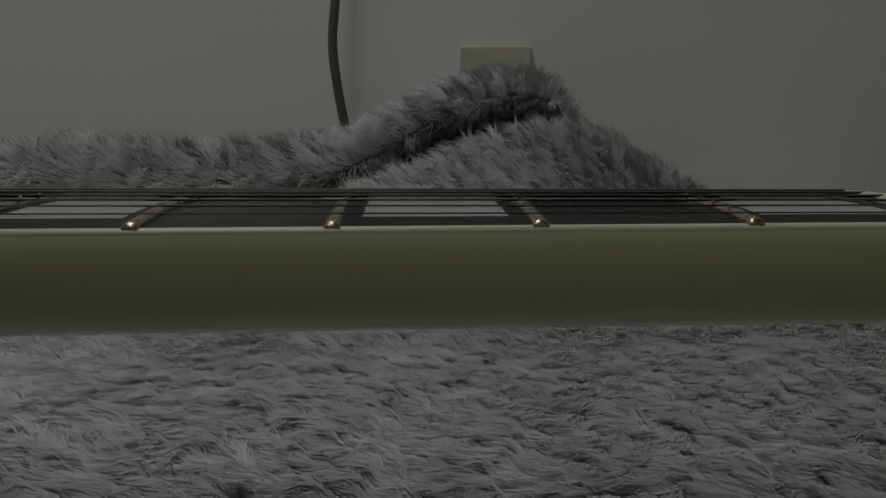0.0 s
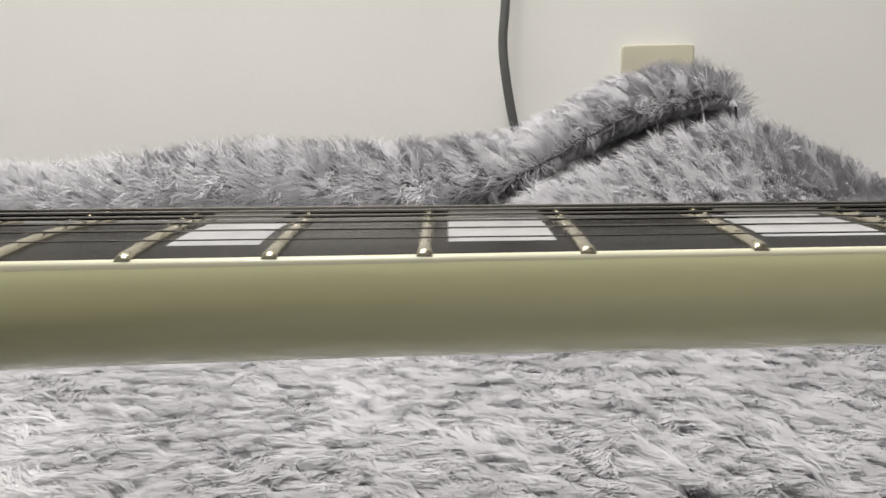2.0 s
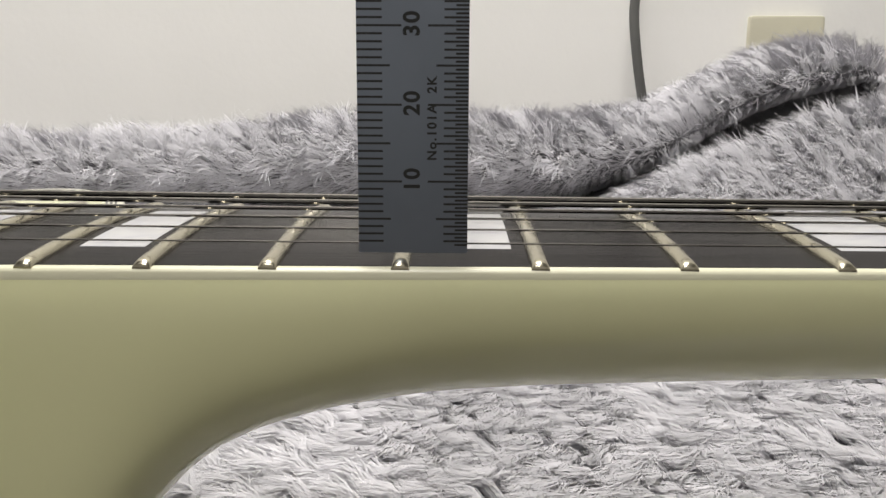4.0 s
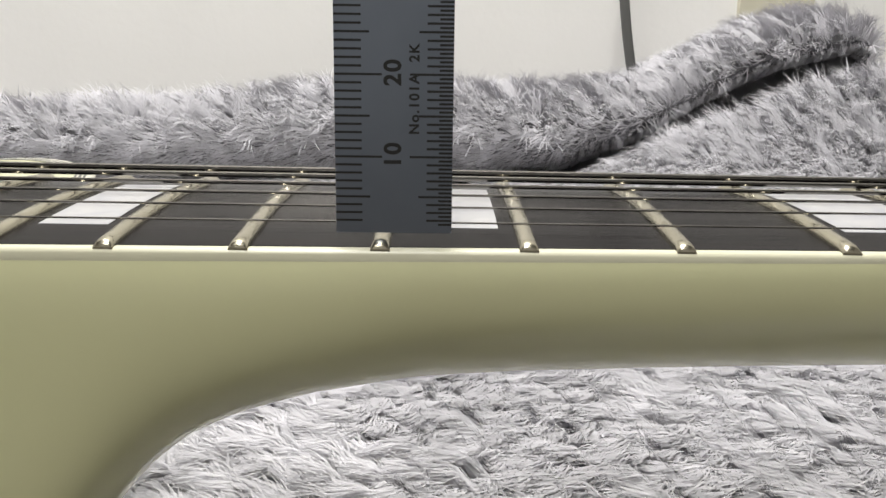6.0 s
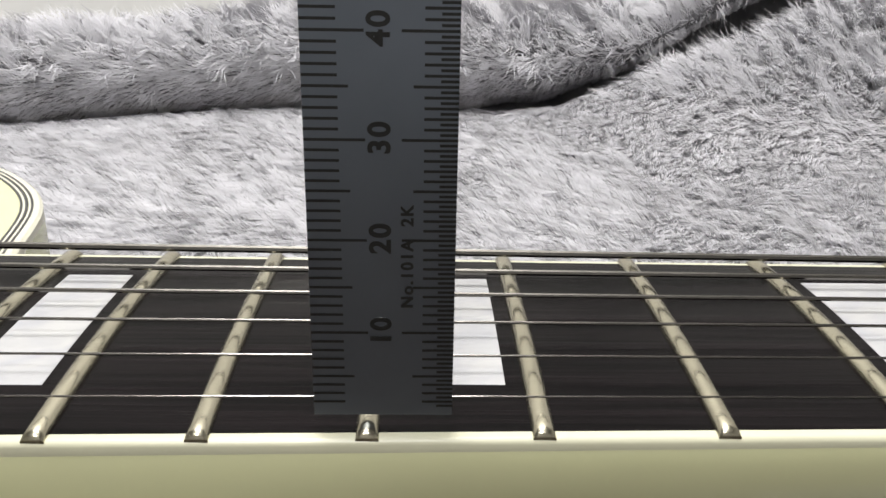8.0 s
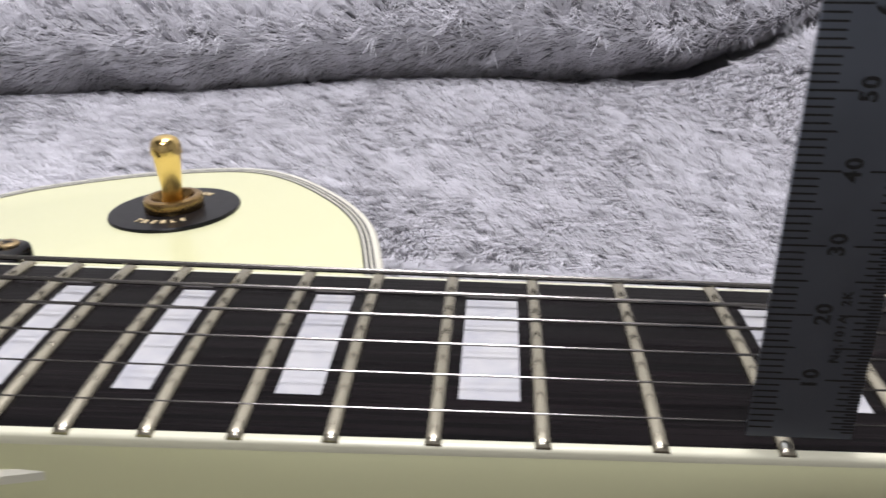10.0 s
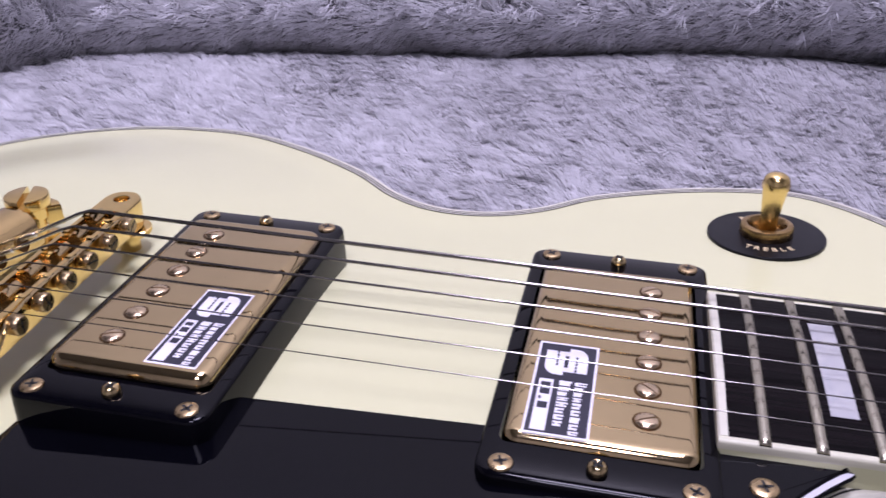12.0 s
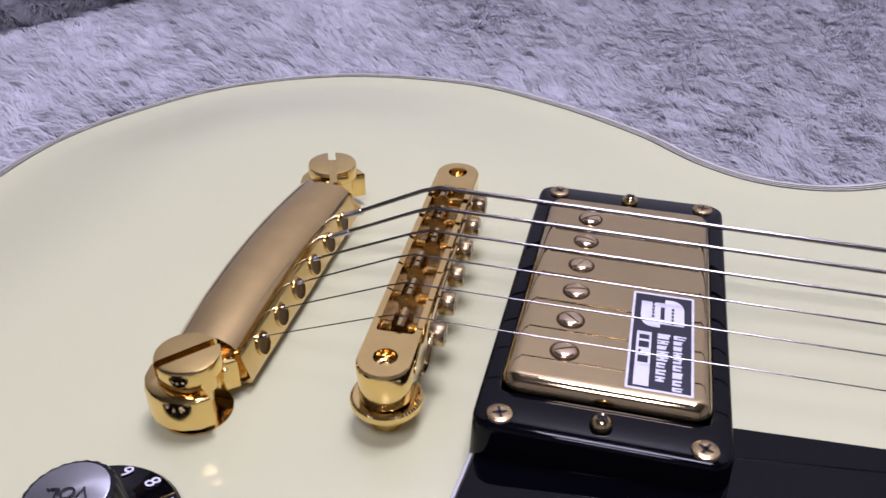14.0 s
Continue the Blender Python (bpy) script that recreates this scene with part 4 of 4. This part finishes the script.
# toggle switch
def make_toggle():
    cx, cy = 0.1875, 0.0791
    z = top_z(cx, cy)
    tilt = seat(cx, cy, 0.0005)
    plate = part("toggle_plate", shift(lathe([(0.0168, -0.0022), (0.0170, 0.0), (0.0168, 0.0003), (0.0075, 0.00035)], 48), tilt), SATIN, guitar, "round black switch plate with gilt lettering")
    nut = [(0.0074, 0.0), (0.0077, 0.0004), (0.0077, 0.0028), (0.0074, 0.0035), (0.0067, 0.0038), (0.0058, 0.0037), (0.0052, 0.0028), (0.0046, 0.0010), (0.0030, 0.0008)]
    part("ring_nut", shift(lathe(nut, 40), tilt), DARKGOLD, plate, "knurled gold ring nut")
    lean = Matrix.Translation((cx, cy, z)) @ Matrix.Rotation(radians(2), 4, "X")
    tip = [(0.0030, 0.0015), (0.0029, 0.0060), (0.0030, 0.0080), (0.0034, 0.0115), (0.0039, 0.0158), (0.0040, 0.0169), (0.0044, 0.0171), (0.0044, 0.0184), (0.0041, 0.0198), (0.0036, 0.0208), (0.0024, 0.0216), (0.0010, 0.0219), (0.00002, 0.0220)]
    part("switch_tip", shift(lathe([(r * 0.90, h * 0.945) for r, h in tip], 28), lean), SATINGOLD, plate, "gold toggle tip")
    for word, s in (("TREBLE", -1), ("RHYTHM", 1)):
        n = len(word)
        for k, ch in enumerate(word):
            a = math.radians((-90 if s < 0 else 90) + (k - (n - 1) / 2) * 12 * (1 if s < 0 else -1))
            place = tilt @ Matrix.Translation((0.0117 * math.cos(a), 0.0117 * math.sin(a), 0.00045)) @ Matrix.Rotation(a + (math.pi / 2 if s < 0 else -math.pi / 2), 4, "Z")
            lettering("letter", ch, 0.0030, place, GILT, plate, bold=0.01)
    return plate


make_toggle()


# control knob
def make_knob(cx, cy, turn):
    z = top_z(cx, cy)
    tilt = seat(cx, cy) @ Matrix.Rotation(radians(turn), 4, "Z")
    skirt = part("knob", shift(lathe([(0.0158, 0.0006), (0.0165, 0.0008), (0.0166, 0.0018), (0.0160, 0.0026), (0.0105, 0.0040), (0.0092, 0.0050)], 48), tilt), BLACK, guitar, "black witch-hat volume knob with white numbers")
    rings = []
    for h, r in ((0.0040, 0.0094), (0.0060, 0.0086), (0.0120, 0.0079), (0.0126, 0.0076), (0.0128, 0.0071)):
        rings.append([(r * (1 + 0.022 * ((i // 2) % 2)) * math.cos(2 * math.pi * i / 96), r * (1 + 0.022 * ((i // 2) % 2)) * math.sin(2 * math.pi * i / 96), h) for i in range(96)])
    part("ribbed_cap", shift(loft(rings), tilt), SATIN, skirt, "ribbed black cap")
    part("cap_disc", shift(lathe([(0.0070, 0.0120), (0.0070, 0.0129), (0.0068, 0.0130), (0.00002, 0.01305)], 40), tilt), SILVER, skirt, "spun silver disc")
    lettering("letter", "VOL.", 0.0036, tilt @ Matrix.Translation((0, 0, 0.0132)) @ Matrix.Rotation(radians(195), 4, "Z"), INK, skirt)
    for k in range(1, 11):
        a = radians(64 - (8 - k) * 26)
        slope = Matrix.Rotation(radians(-14), 4, "X")
        place = tilt @ Matrix.Rotation(a - math.pi / 2, 4, "Z") @ Matrix.Translation((0, 0.0138, 0.0034)) @ slope
        lettering("numeral", str(k), 0.0042, place, PAPER, skirt)
    return skirt


make_knob(-0.0398, -0.0757, 0)

# ---- steel ruler on the twelfth fret ----
def make_ruler():
    x0, x1, y, z0, L = 0.3084, 0.3229, -0.0238, 0.0775, 0.154
    steel = part("steel_ruler", slab([(x0, -0.00025), (x1, -0.00025), (x1, 0.00025), (x0, 0.00025)], 0, L), RULER, None, smooth=False)
    steel.matrix_world = Matrix.Translation((0, y, z0 - 0.0012))
    tagged(steel, "narrow satin steel ruler standing on the fretboard between strings", "ruler")
    bpy.context.view_layer.update()
    ticks = []
    for k in range(2, 150):
        ln = 0.0058 if k % 10 == 0 else 0.0043 if k % 5 == 0 else 0.0033
        ticks.append((x0, x0 + ln, k * 0.001))
    for k in range(3, 300):
        ln = 0.0053 if k % 20 == 0 else 0.0042 if k % 10 == 0 else 0.0032 if k % 2 == 0 else 0.0017
        ticks.append((x1 - ln, x1, k * 0.0005))
    bm = bmesh.new()
    for a, b, h in ticks:
        v = [bm.verts.new(p) for p in ((a, y - 0.00029, z0 - 0.0016 + h - 0.00014), (b, y - 0.00029, z0 - 0.0016 + h - 0.00014), (b, y - 0.00029, z0 - 0.0016 + h + 0.00014), (a, y - 0.00029, z0 - 0.0016 + h + 0.00014))]
        bm.faces.new(v)
    marks = part("graduation", bm, INK, steel, "etched black millimetre lines", smooth=False)
    marks["kind"] = "stuff"
    up = Matrix.Rotation(radians(90), 4, "X") @ Matrix.Rotation(radians(90), 4, "Z")
    for k in range(10, 150, 10):
        lettering("numeral", str(k), 0.0029, Matrix.Translation((0.3156, y - 0.0003, z0 - 0.0016 + 0.001 * k + (0.0002))) @ up, INK, steel, space=1.15, bold=0.03)
    lettering("lettering", "No.101A  2K", 0.00168, Matrix.Translation((0.3182, y - 0.0003, z0 + 0.0166)) @ up, INK, steel, space=1.2, bold=0.03)
    return steel


make_ruler()


# ---- wall outlet and cable ----
def make_outlet():
    zc = 0.0955
    up = Matrix.Translation((0.6218, WALL_Y, zc)) @ Matrix.Rotation(radians(90), 4, "X")
    plate = part("wall_outlet", shift(slab(rounded(0, 0, 0.0338, 0.060, 0.003, 3), 0.0, 0.0075, 0.0015), up), PLATE)
    tagged(plate, "cream plastic wall outlet plate half hidden by fleece", "outlet")
    part("socket", shift(slab(rounded(0, 0, 0.0125, 0.033, 0.001, 2), 0.006, 0.0085, 0.0005), up), PAPER, plate)
    return plate


make_outlet()
cable = part("power_cable", tube(catmull([(0.500, 0.625, 0.010), (0.4835, 0.616, 0.082), (0.4765, 0.616, 0.122), (0.4735, 0.618, 0.156), (0.4765, 0.622, 0.195), (0.482, 0.640, 0.30), (0.486, 0.660, 0.6)], 6, closed=False), 0.0042, 10), CABLE)
tagged(cable, "dark grey power cable hanging down the wall", "cable")
